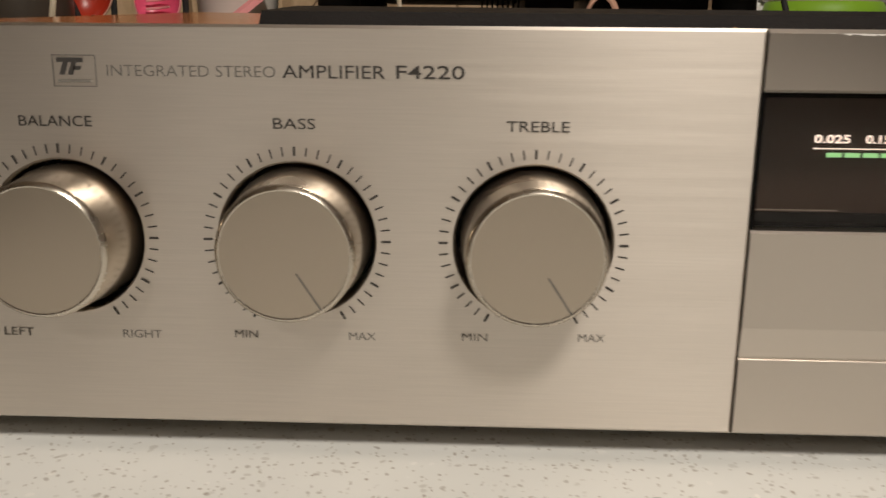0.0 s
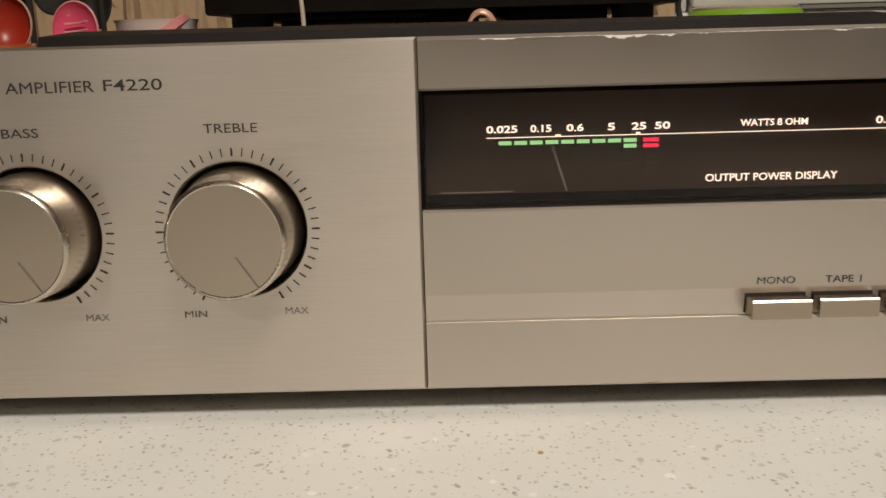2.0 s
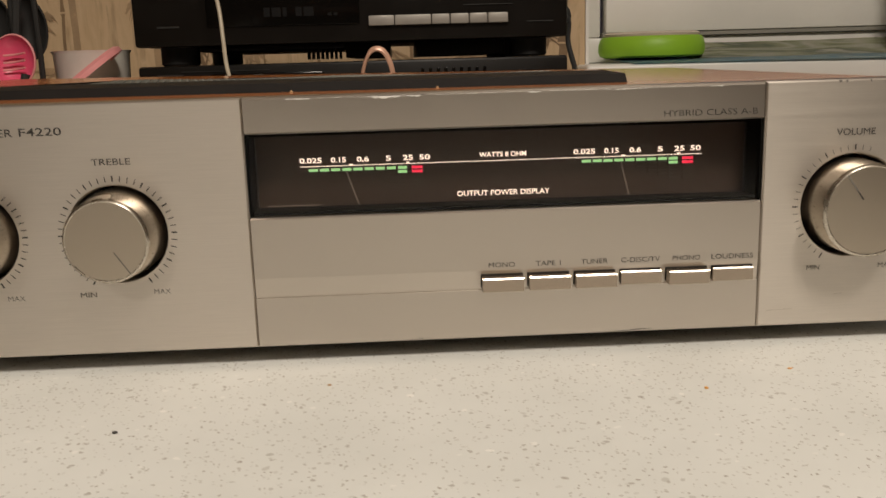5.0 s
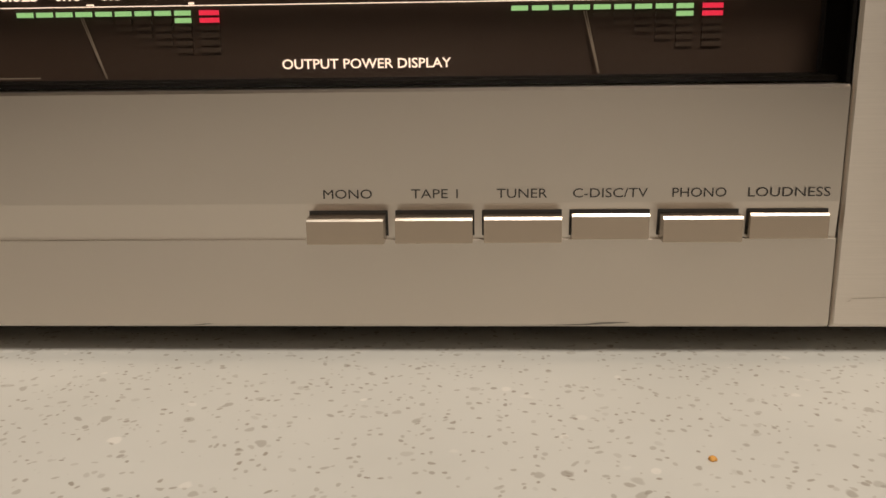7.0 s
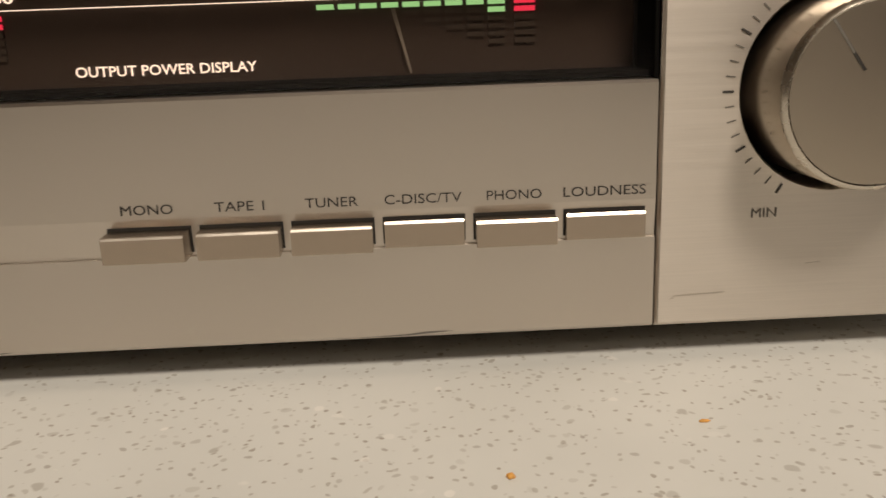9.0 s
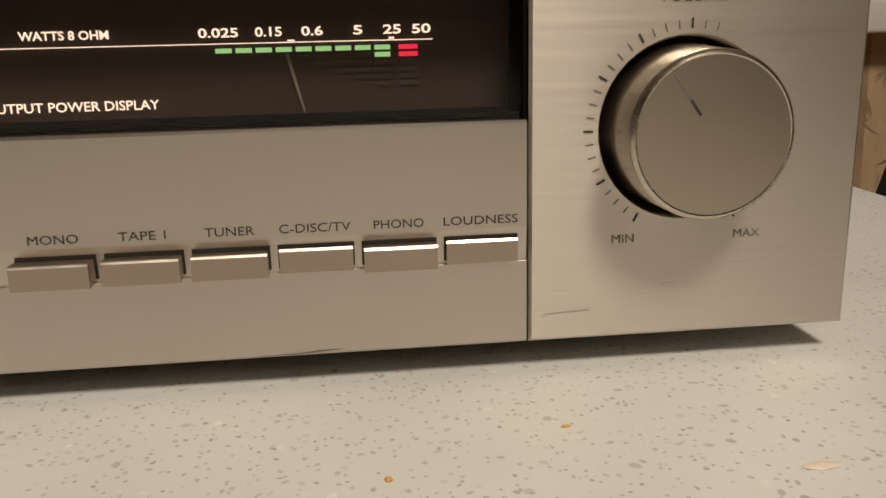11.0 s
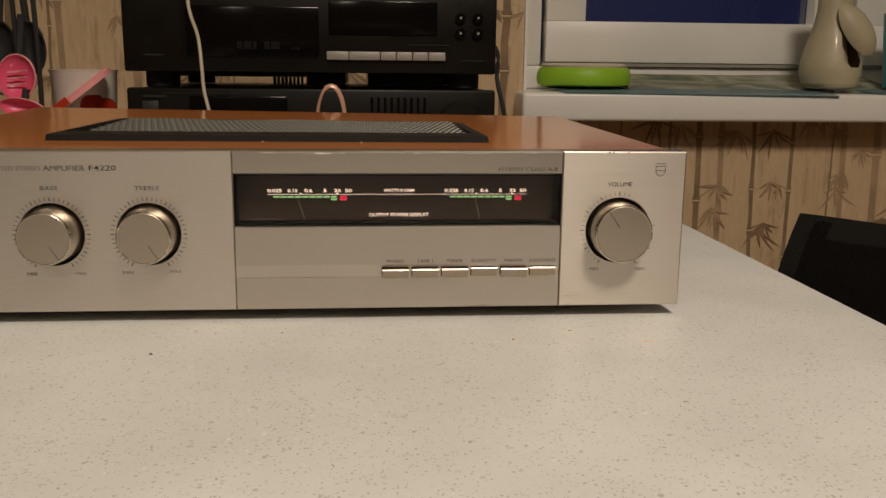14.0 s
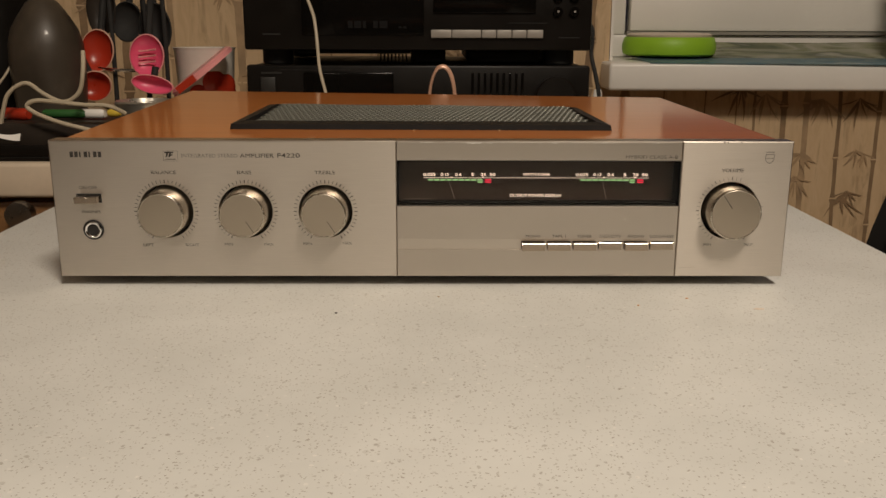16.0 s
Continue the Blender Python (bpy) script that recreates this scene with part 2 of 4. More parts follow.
SMOKED = plain("smoked_plastic", (0.034, 0.026, 0.020), 0.45, 0, 0.4, 9, shine=0.3)
FAINT = plain("faint_display", (0.010, 0.0095, 0.0095), 0.6, shine=0.1)
CABINET = wood("cabinet_wood", (0.13, 0.060, 0.022), (0.26, 0.13, 0.05), 0.4)
YELLOW = plain("yellow_plastic", (0.70, 0.50, 0.06), 0.4)
LEAF = plain("green_plastic", (0.03, 0.12, 0.03), 0.4)
ORANGE = plain("orange_crumb", (0.72, 0.36, 0.08), 0.7, 0, 0.3, 900)
TAN = plain("tan_crumb", (0.42, 0.27, 0.14), 0.7, 0, 0.3, 900)
CHIP_GLINT = plain("bare_metal_chip_glint", (0.86, 0.83, 0.78), 0.5, 0.35)
SCRATCH = plain("fine_scratch", (0.46, 0.41, 0.35), 0.5, 0.6)
NIGHT = glow("night_sky", (0.0075, 0.0095, 0.036), 1.0)
WINDOW_GLASS = pane("window_glass", (0.9, 0.92, 0.95), 0.01)


# ---- mesh helpers ----


def adopt(ob, parent):
    """Hangs ob, built in world places, under a thing (an Empty) or under a part."""
    ob.parent = parent
    if parent is not None and parent.type == "EMPTY":
        ob.matrix_parent_inverse = Matrix.Translation(-parent.location)


def finish(name, bm, material, parent=None, label="", smooth=True):
    me = bpy.data.meshes.new(name)
    bmesh.ops.recalc_face_normals(bm, faces=bm.faces)
    bm.to_mesh(me)
    bm.free()
    me.materials.append(material)
    if smooth:
        me.shade_smooth()
        me.set_sharp_from_angle(angle=radians(35))
    ob = new(name, me)
    adopt(ob, parent)
    if label:
        ob["label"] = label
    return ob


part = finish


def thing(name, place, label, category, group="", kind=""):
    ob = new(name)
    ob.location = place
    return tagged(ob, label, category, group, kind)


def add_box(bm, x0, x1, y0, y1, z0, z1, bevel=0.0, segments=2):
    geo = bmesh.ops.create_cube(bm, size=1, matrix=Matrix.LocRotScale(((x0 + x1) / 2, (y0 + y1) / 2, (z0 + z1) / 2), None, (x1 - x0, y1 - y0, z1 - z0)))
    if bevel:
        edges = list({e for v in geo["verts"] for e in v.link_edges})
        bmesh.ops.bevel(bm, geom=edges, offset=bevel, segments=segments, affect="EDGES", profile=0.5)
    return bm


def box(x0, x1, y0, y1, z0, z1, bevel=0.0, segments=2):
    return add_box(bmesh.new(), x0, x1, y0, y1, z0, z1, bevel, segments)


def add_lathe(bm, profile, m=None, n=48, turn=math.tau):
    """Turns (radius, height) points round z, then poses them by m."""
    m = m or Matrix()
    rings = []
    for r, h in profile:
        if r < 1e-7:
            rings.append([bm.verts.new(m @ Vector((0, 0, h)))])
        else:
            rings.append([bm.verts.new(m @ Vector((r * math.cos(turn * i / n), r * math.sin(turn * i / n), h))) for i in range(n)])
    for a, b in zip(rings, rings[1:]):
        for i in range(n):
            j = (i + 1) % n
            if len(a) == 1 and len(b) == 1:
                continue
            if len(a) == 1:
                bm.faces.new((a[0], b[i], b[j]))
            elif len(b) == 1:
                bm.faces.new((a[i], a[j], b[0]))
            else:
                bm.faces.new((a[i], a[j], b[j], b[i]))
    return bm


def lathe(profile, m=None, n=48):
    return add_lathe(bmesh.new(), profile, m, n)


def add_tube(bm, points, radius, n=8, steps=6, flat=1.0):
    """A round cable through points, smoothed."""
    pts = [Vector(p) for p in points]
    ext = [2 * pts[0] - pts[1], *pts, 2 * pts[-1] - pts[-2]]
    line = []
    for i in range(1, len(ext) - 2):
        p0, p1, p2, p3 = ext[i - 1:i + 3]
        for k in range(steps):
            t = k / steps
            line.append(0.5 * (2 * p1 + (p2 - p0) * t + (2 * p0 - 5 * p1 + 4 * p2 - p3) * t * t + (3 * p1 - p0 - 3 * p2 + p3) * t ** 3))
    line.append(pts[-1])
    up, rings = Vector((0.31, 0.52, 0.8)), []
    for i, p in enumerate(line):
        d = (line[min(i + 1, len(line) - 1)] - line[max(i - 1, 0)]).normalized()
        a = d.cross(up).normalized()
        b = d.cross(a)
        rings.append([bm.verts.new(p + radius * (a * math.cos(math.tau * k / n) * flat + b * math.sin(math.tau * k / n))) for k in range(n)])
    for r, s in zip(rings, rings[1:]):
        for k in range(n):
            bm.faces.new((r[k], r[(k + 1) % n], s[(k + 1) % n], s[k]))
    bm.faces.new(rings[0])
    bm.faces.new(rings[-1][::-1])
    return bm


def tube(points, radius, n=8, steps=6, flat=1.0):
    return add_tube(bmesh.new(), points, radius, n, steps, flat)


FRONT = Matrix.Rotation(radians(90), 4, "X")


def words(text, x0, x1, zc, height, y, material, parent, bold=0.0, name="lettering"):
    """Flat letters that face -y, fitted between x0 and x1 round the height zc."""
    cu = bpy.data.curves.new(name, "FONT")
    cu.body, cu.size, cu.offset, cu.resolution_u = text, 1.0, bold, 3
    ob = bpy.data.objects.new(name, cu)
    scene.collection.objects.link(ob)
    me = bpy.data.meshes.new_from_object(ob.evaluated_get(bpy.context.evaluated_depsgraph_get()))
    bpy.data.objects.remove(ob)
    bpy.data.curves.remove(cu)
    co = np.array([v.co[:] for v in me.vertices])
    lo, hi = co.min(0), co.max(0)
    sx, sy = (x1 - x0) / (hi[0] - lo[0]), height / 0.70
    if text.upper() != text:
        sy = height / (hi[1] - lo[1])
    m = Matrix.Translation((x0, y, zc - height / 2)) @ FRONT @ Matrix.Diagonal((sx, sy, 1, 1)) @ Matrix.Translation((-lo[0], 0, 0))
    me.transform(m)
    me.materials.clear()
    me.materials.append(material)
    letters = new(name, me)
    adopt(letters, parent)
    return letters


def plate_with_holes(x0, x1, z0, z1, holes, y0, y1, edge=0.0006, n=48):
    """Upright plate facing -y with round through holes, each wall y0 to y1 deep, and a chamfered rim."""
    bm = bmesh.new()
    X0, X1, Z0, Z1 = x0 + edge, x1 - edge, z0 + edge, z1 - edge

    def quad(*p):
        bm.faces.new([bm.verts.new(q) for q in p])

    def rect(a, b, c, d):
        quad((a, y0, c), (b, y0, c), (b, y0, d), (a, y0, d))

    x = X0
    for cx, cz, r in sorted(holes):
        s = r * 1.15
        rect(x, cx - s, Z0, Z1)
        rect(cx - s, cx + s, Z0, cz - s)
        rect(cx - s, cx + s, cz + s, Z1)
        for i in range(n):
            a, b = math.tau * i / n, math.tau * (i + 1) / n
            ring = [(math.cos(t), math.sin(t)) for t in (a, b)]
            sq = [(s * c / max(abs(c), abs(d)), s * d / max(abs(c), abs(d))) for c, d in ring]
            i0, i1 = [(cx + r * c, cz + r * d) for c, d in ring]
            o0, o1 = [(cx + c, cz + d) for c, d in sq]
            quad((i0[0], y0, i0[1]), (o0[0], y0, o0[1]), (o1[0], y0, o1[1]), (i1[0], y0, i1[1]))
            k = 1 - 0.0004 / r
            j0, j1 = [(cx + r * k * c, cz + r * k * d) for c, d in ring]
            quad((i0[0], y0, i0[1]), (i1[0], y0, i1[1]), (j1[0], y0 + 0.0006, j1[1]), (j0[0], y0 + 0.0006, j0[1]))
            quad((j0[0], y0 + 0.0006, j0[1]), (j1[0], y0 + 0.0006, j1[1]), (j1[0], y1, j1[1]), (j0[0], y1, j0[1]))
        x = cx + s
    rect(x, X1, Z0, Z1)
    inner = [(X0, Z0), (X1, Z0), (X1, Z1), (X0, Z1)]
    outer = [(x0, z0), (x1, z0), (x1, z1), (x0, z1)]
    for k in range(4):
        a, b, c, d = inner[k], inner[(k + 1) % 4], outer[(k + 1) % 4], outer[k]
        quad((a[0], y0, a[1]), (b[0], y0, b[1]), (c[0], y0 + edge, c[1]), (d[0], y0 + edge, d[1]))
        quad((d[0], y0 + edge, d[1]), (c[0], y0 + edge, c[1]), (c[0], y1, c[1]), (d[0], y1, d[1]))
    bmesh.ops.remove_doubles(bm, verts=bm.verts, dist=1e-6)
    return bm

# ---- setting ----
T = 0.75  # table top
WALL_Y = 1.20


def setting(name, bm, material, label):
    return tagged(finish(name, bm, material, None, label, smooth=False), label, name.split("_")[0], "", "structure")


setting("floor", box(-1.9, 2.4, -3.4, 1.5, -0.06, 0.0), FLOOR, "brown laminate kitchen floor in soft light")
setting("ceiling", box(-1.9, 2.4, -3.4, 1.5, 2.50, 2.56), PAINT, "plain cream painted kitchen ceiling")
# unseen walls close the room, kept dark so the metal front mirrors little
setting("wall_west", box(-2.0, -1.9, -3.4, 1.5, 0, 2.5), TAUPE, "unseen dark taupe side wall that dims the metal's reflections")
setting("wall_east", box(2.4, 2.5, -3.4, 1.5, 0, 2.5), TAUPE, "unseen dark taupe side wall by the window")
setting("wall_south", box(-1.9, 2.4, -3.5, -3.4, 0, 2.5), TAUPE, "unseen dark taupe wall behind the viewer that dims the metal's reflections")
north = box(-1.9, 0.335, WALL_Y, 1.5, 0, 2.5)
add_box(north, 0.335, 1.75, WALL_Y, 1.5, 0, 0.787)
add_box(north, 0.335, 1.75, WALL_Y, 1.5, 2.1, 2.5)
add_box(north, 1.75, 2.4, WALL_Y, 1.5, 0, 2.5)
wall_north = setting("wall_north", north, PAPER, "beige bamboo-patterned wallpaper on the window wall")

# printed bamboo: stalks with knots and drooping fans of leaves
rng = random.Random(5)


def print_poly(bm, pts, y):
    bm.faces.new([bm.verts.new((x, y, z)) for x, z in pts])


stalks, leaves = bmesh.new(), bmesh.new()


def leaf_fan(ink, px, pz, spread, count, reach, y):
    """Long pointed leaves hanging from one point."""
    for k in range(count):
        ang = radians(-90 + spread * (2 * (k + rng.uniform(0.1, 0.9)) / count - 1))
        ln, wd, bend = reach * rng.uniform(0.55, 1.0), rng.uniform(0.0030, 0.0070), rng.uniform(-0.35, 0.35)
        dx, dz = math.cos(ang), math.sin(ang)
        p = [(0, 0), (0.18, 0.30), (0.42, 0.5), (0.72, 0.30), (1, 0.0), (0.72, -0.30), (0.42, -0.5), (0.18, -0.30)]
        print_poly(ink, [(px + dx * u * ln - dz * (v * wd + bend * u * u * ln), pz + dz * u * ln + dx * (v * wd + bend * u * u * ln)) for u, v in p], y - 0.000001 * k)


layer = itertools.cycle(range(211))
for i in range(48):
    x = -1.0 + 2.9 * (i + rng.uniform(-0.4, 0.4)) / 48
    w = rng.choice((0.003, 0.004, 0.006, 0.009, 0.013, 0.017))
    z, lean = -rng.uniform(0.0, 0.1), rng.uniform(-0.03, 0.03)
    ink = stalks if rng.random() < 0.6 else leaves
    y = WALL_Y - (0.0006 if ink is stalks else 0.0004) - 0.000002 * i
    while z < 2.4:
        seg = rng.uniform(0.07, 0.15)
        lo, a, b = max(z, 0.0), x + lean * z, x + lean * (z + seg)
        print_poly(ink, [(a - w * 0.62, lo), (a + w * 0.62, lo), (a + w * 0.42, lo + seg * 0.10), (a + w * 0.36, lo + seg * 0.5), (b + w * 0.44, z + seg * 0.92), (b + w * 0.66, z + seg - 0.003), (b - w * 0.66, z + seg - 0.003), (b - w * 0.40, z + seg * 0.92), (a - w * 0.46, lo + seg * 0.5), (a - w * 0.42, lo + seg * 0.10)], y)
        if rng.random() < 0.6:
            side = rng.choice((-1, 1))
            twig, rise = rng.uniform(0.008, 0.050), rng.uniform(0.1, 0.7)
            tone = stalks if rng.random() < 0.3 else leaves
            cx, cz = b, z + seg
            print_poly(tone, [(cx, cz), (cx + side * twig, cz + twig * rise), (cx + side * twig, cz + twig * rise + 0.0018), (cx, cz + 0.0026)][::side], y - 0.0003)
            for at in (1.0, 0.55)[:rng.randint(1, 2)]:
                leaf_fan(tone, cx + side * twig * at, cz + twig * rise * at, rng.uniform(35, 85), rng.randint(3, 7), rng.uniform(0.025, 0.070), WALL_Y - 0.0010 - 0.000009 * next(layer))
        z += seg
for bm in (stalks, leaves):
    for f in bm.faces:
        if min(v.co.z for v in f.verts) < 0.784 and 0.30 < f.verts[0].co.x < 1.79:
            for v in f.verts:
                v.co.z = min(v.co.z, 0.7849 + 0.0001 * math.sin(v.co.x * 900 + v.co.z * 700))
    out = [f for f in bm.faces if (max(v.co.x for v in f.verts) > 0.335 and min(v.co.x for v in f.verts) < 1.75 and max(v.co.z for v in f.verts) > 0.785) or max(v.co.z for v in f.verts) > 2.49]
    bmesh.ops.delete(bm, geom=out, context="FACES")
part("bamboo_print", stalks, PRINT, wall_north, "brown bamboo print", smooth=False)
part("bamboo_print", leaves, PRINT_PALE, wall_north, "faded bamboo print", smooth=False)

# window with sill
window = thing("window_1", (1.04, 1.44, 0.825), "white plastic window with dark blue night behind the glass", "window", "", "structure")
jamb = box(0.3355, 0.341, WALL_Y - 0.004, 1.5, 0.833, 2.1)
add_box(jamb, 1.742, 1.7495, WALL_Y - 0.004, 1.5, 0.833, 2.1)
part("window_reveal", jamb, WHITE, window, smooth=False)
fixed = box(0.345, 1.74, 1.40, 1.47, 0.8325, 0.878, 0.004)
add_box(fixed, 0.345, 0.405, 1.40, 1.47, 0.8785, 2.095, 0.004)
add_box(fixed, 1.68, 1.74, 1.40, 1.47, 0.8785, 2.095, 0.004)
part("window_frame", fixed, WHITE, window)
sash = box(0.412, 1.05, 1.385, 1.45, 0.886, 0.967, 0.0022)
add_box(sash, 0.412, 0.492, 1.385, 1.45, 0.9671, 2.06, 0.0022)
add_box(sash, 0.97, 1.05, 1.385, 1.45, 0.9671, 2.06, 0.0022)
add_box(sash, 1.06, 1.675, 1.385, 1.45, 0.886, 0.967, 0.0022)
add_box(sash, 1.06, 1.14, 1.385, 1.45, 0.9671, 2.06, 0.0022)
add_box(sash, 1.595, 1.675, 1.385, 1.45, 0.9671, 2.06, 0.0022)
part("sash", sash, WHITE, window)
# strip fills the gap; the sash's shadow there is its grey colour
gap_strip = box(0.407, 1.678, 1.3895, 1.445, 0.8782, 0.8858)
part("gap_strip", gap_strip, GAP_SHADOW, window, "grey strip under the sash with the gap's shadow in its colour", smooth=False)
for x0, x1 in ((0.493, 0.969), (1.141, 1.594)):
    g = part("pane", box(x0, x1, 1.418, 1.424, 0.9675, 2.06), WINDOW_GLASS, window, smooth=False)
    g.visible_shadow = False
setting("backdrop", box(-0.6, 3.0, 2.2, 2.25, 0.2, 3.0), NIGHT, "deep blue night sky outside the window")
sill = box(0.321, 1.77, 1.116, 1.46, 0.783, 0.832, 0.006, 3)
tagged(finish("window_sill", sill, WHITE), "white plastic window sill with rounded front edge", "sill", "", "structure")

# ceiling lamps, both out of view; the second is made up for the fill
for x, y, r in ((0.44, -1.10, 0.26), (-0.9, -2.3, 0.16)):
    lamp = thing("ceiling_lamp", (x, y, 2.5), "round white ceiling lamp, out of view below the ceiling", "lamp", "ceiling lamps")
    part("lamp_base", lathe([(0, 2.5), (r * 0.9, 2.5), (r * 0.9, 2.47), (0, 2.47)], pose(x, y, 0)), WHITE, lamp)
    part("shade", lathe([(r * 1.0, 2.469), (r, 2.44), (r * 0.96, 2.41), (r * 0.93, 2.41), (r * 0.93, 2.469), (r, 2.469)], pose(x, y, 0)), WHITE, lamp)

# ---- table and counter ----
table = thing("kitchen_table", (0, -0.2, 0), "narrow kitchen table with pale speckled worktop", "table")
part("tabletop", box(-0.313, 0.313, -0.85, 0.440, T - 0.038, T, 0.004, 3), TABLE, table)
for x in (-0.26, 0.26):
    for y in (-0.78, 0.36):
        part("leg", lathe([(0, 0), (0.03, 0), (0.03, T - 0.0385), (0, T - 0.0385)], pose(x, y, 0), 24), STEEL, table)

counter = thing("kitchen_cabinet", (-0.8, 0.84, 0), "brown wooden kitchen base cabinet with a round knob", "cabinet")
part("carcass", box(-1.85, 0.262, 0.50, WALL_Y - 0.002, 0.0, 0.711), CABINET, counter, smooth=False)
for x0, x1 in ((-1.84, -1.22), (-1.21, -0.61), (-0.60, -0.33), (-0.32, 0.25)):
    d = part("drawer_front", box(x0, x1, 0.482, 0.499, 0.55, 0.704, 0.003), CABINET, counter)
    part("knob", lathe([(0, 0), (0.006, 0), (0.006, 0.012), (0.014, 0.018), (0.013, 0.026), (0, 0.028)], Matrix.Translation(((x0 + x1) / 2 if x0 != -0.60 else -0.446, 0.4815, 0.694 if x0 == -0.60 else 0.64)) @ FRONT @ Matrix.Scale(1.15, 4), 20), STEEL, d, "steel knob")
    part("cabinet_door", box(x0, x1, 0.482, 0.499, 0.08, 0.544, 0.003), CABINET, counter)
tagged(finish("worktop", box(-1.88, 0.265, 0.465, WALL_Y - 0.003, 0.7115, 0.7505, 0.005, 3), LAMINATE), "cream laminate worktop along the wall", "worktop", "", "structure")

# ---- the amplifier ----
Z0, Z1 = 0.756, 0.835
S1, S2 = -0.0146, 0.1467
DIALS = (("balance", -0.1465, 0.7945, 0.0155), ("bass", -0.1012, 0.7945, 0.0155), ("treble", -0.0556, 0.7945, 0.0155), ("volume", 0.1765, 0.7953, 0.0168))
amp = thing("stereo_amplifier", (0, 0.15, T), "silver brushed-aluminium stereo amplifier with teak top, standing on the table", "amplifier")


def wood_z(x, y):
    """Height of the case's slightly warped top."""
    return 0.8340 + (0.0018 + 0.0050 * (0.207 - x) / 0.414) * max(0.0, (y - 0.012) / 0.288)


left = part("front_panel", plate_with_holes(-0.21, S1 - 0.0002, Z0, Z1, [(x, z, r) for _, x, z, r in DIALS[:3]], 0.0, 0.0124), ALU, amp, "brushed aluminium panel with three tone knobs")
right = part("front_panel", plate_with_holes(S2 + 0.0004, 0.21, Z0, Z1, [DIALS[3][1:]], 0.0, 0.0124), ALU, amp, "brushed aluminium panel with the volume knob")

# middle panel, one bent profile drawn along x, with a slanting groove for the buttons
GROOVE = 0.0006
upper = [(0.012, Z1), (0.0008, Z1), (0.0, Z1 - 0.0008), (0.0, 0.8242), (0.0006, 0.8237), (0.012, 0.8237)]
lower = [(0.012, 0.7978), (0.0006, 0.7978), (0.0, 0.7973), (0.0, 0.7784), (GROOVE, 0.7725), (GROOVE, 0.77205), (0.00005, 0.7720), (0.0, 0.77195), (0.0, Z0 + 0.0006), (0.0006, Z0), (0.012, Z0)]


def drawn(profile, x0, x1):
    bm = bmesh.new()
    a, b = [[bm.verts.new((x, y, z)) for y, z in profile] for x in (x0, x1)]
    for i in range(len(profile) - 1):
        bm.faces.new((a[i], a[i + 1], b[i + 1], b[i]))
    bm.faces.new(a)
    bm.faces.new(b[::-1])
    return bm


band = part("front_panel", drawn(upper, S1, S2), ALU_GREY, amp, "satin grey strip above the display")
middle = part("front_panel", drawn(lower, S1, S2), ALU_GREY, amp, "satin grey panel with push buttons", smooth=False)
part("side_cheek", box(S1, S1 + 0.0006, 0.0006, 0.012, 0.7980, 0.8235), VOID, amp, smooth=False)
part("side_cheek", box(S2 - 0.0006, S2, 0.0006, 0.012, 0.7980, 0.8235), VOID, amp, smooth=False)
part("chassis", box(-0.2065, 0.2065, 0.0185, 0.295, Z0 + 0.0005, 0.8325), CHASSIS, amp, "black steel chassis", smooth=False)
part("chassis_front", box(-0.2085, S1 + 0.001, 0.0125, 0.0183, Z0 + 0.001, 0.8325), DARK, amp, "dark plate behind the knobs", smooth=False)
part("chassis_front", box(S2 - 0.001, 0.2085, 0.0125, 0.0183, Z0 + 0.001, 0.8325), DARK, amp, "dark plate behind the knob", smooth=False)
for x in (-0.17, 0.17):
    for y in (0.05, 0.25):
        part("foot", lathe([(0, T), (0.011, T), (0.0125, T + 0.001), (0.0125, Z0 + 0.0004), (0, Z0 + 0.0004)], pose(x, y, 0), 24), RUBBER, amp)

# wooden cover with a warped top
bm = bmesh.new()
NX, NY = 12, 10
xs = [-0.207 + 0.414 * i / NX for i in range(NX + 1)]
ys = [0.0125 + 0.2855 * j / NY for j in range(NY + 1)]
top = [[bm.verts.new((x, y, wood_z(x, y))) for x in xs] for y in ys]
for j in range(NY):
    for i in range(NX):
        bm.faces.new((top[j][i], top[j][i + 1], top[j + 1][i + 1], top[j + 1][i]))
rim = [*top[0], *[r[-1] for r in top[1:]], *top[-1][::-1][1:], *[r[0] for r in top[::-1][1:-1]]]
low = [bm.verts.new((v.co.x, v.co.y, Z0 + 0.002 if abs(v.co.x) > 0.2069 else 0.831)) for v in rim]
for k in range(len(rim)):
    n = (k + 1) % len(rim)
    bm.faces.new((rim[k], rim[n], low[n], low[k]))
part("wooden_cover", bm, WOOD, amp, "glossy orange-brown teak veneer cover")

# vent grille on the cover
GX0, GX1, GY0, GY1 = -0.1205, 0.1175, 0.056, 0.191


def ring_face(bm, outer, inner):
    a, b = [[bm.verts.new(p) for p in q] for q in (outer, inner)]
    for k in range(4):
        bm.faces.new((a[k], a[(k + 1) % 4], b[(k + 1) % 4], b[k]))


def corners(inset_x, front, back, lift, back_lift=None):
    rear = lift if back_lift is None else back_lift
    return [(x, y, wood_z(x, y) + h) for x, y, h in ((GX0 + inset_x, GY0 + front, lift), (GX1 - inset_x, GY0 + front, lift), (GX1 - inset_x, GY1 - back, rear), (GX0 + inset_x, GY1 - back, rear))]


bm = bmesh.new()
ring_face(bm, corners(0, 0, 0, 0.0), corners(0.0008, 0.0004, 0.0006, 0.0034, 0.0008))
ring_face(bm, corners(0.0008, 0.0004, 0.0006, 0.0034, 0.0008), corners(0.008, 0.008, 0.005, 0.0046, 0.0018))
ring_face(bm, corners(0.008, 0.008, 0.005, 0.0046, 0.0018), corners(0.0088, 0.0085, 0.0056, 0.0006))
bmesh.ops.remove_doubles(bm, verts=bm.verts, dist=1e-6)
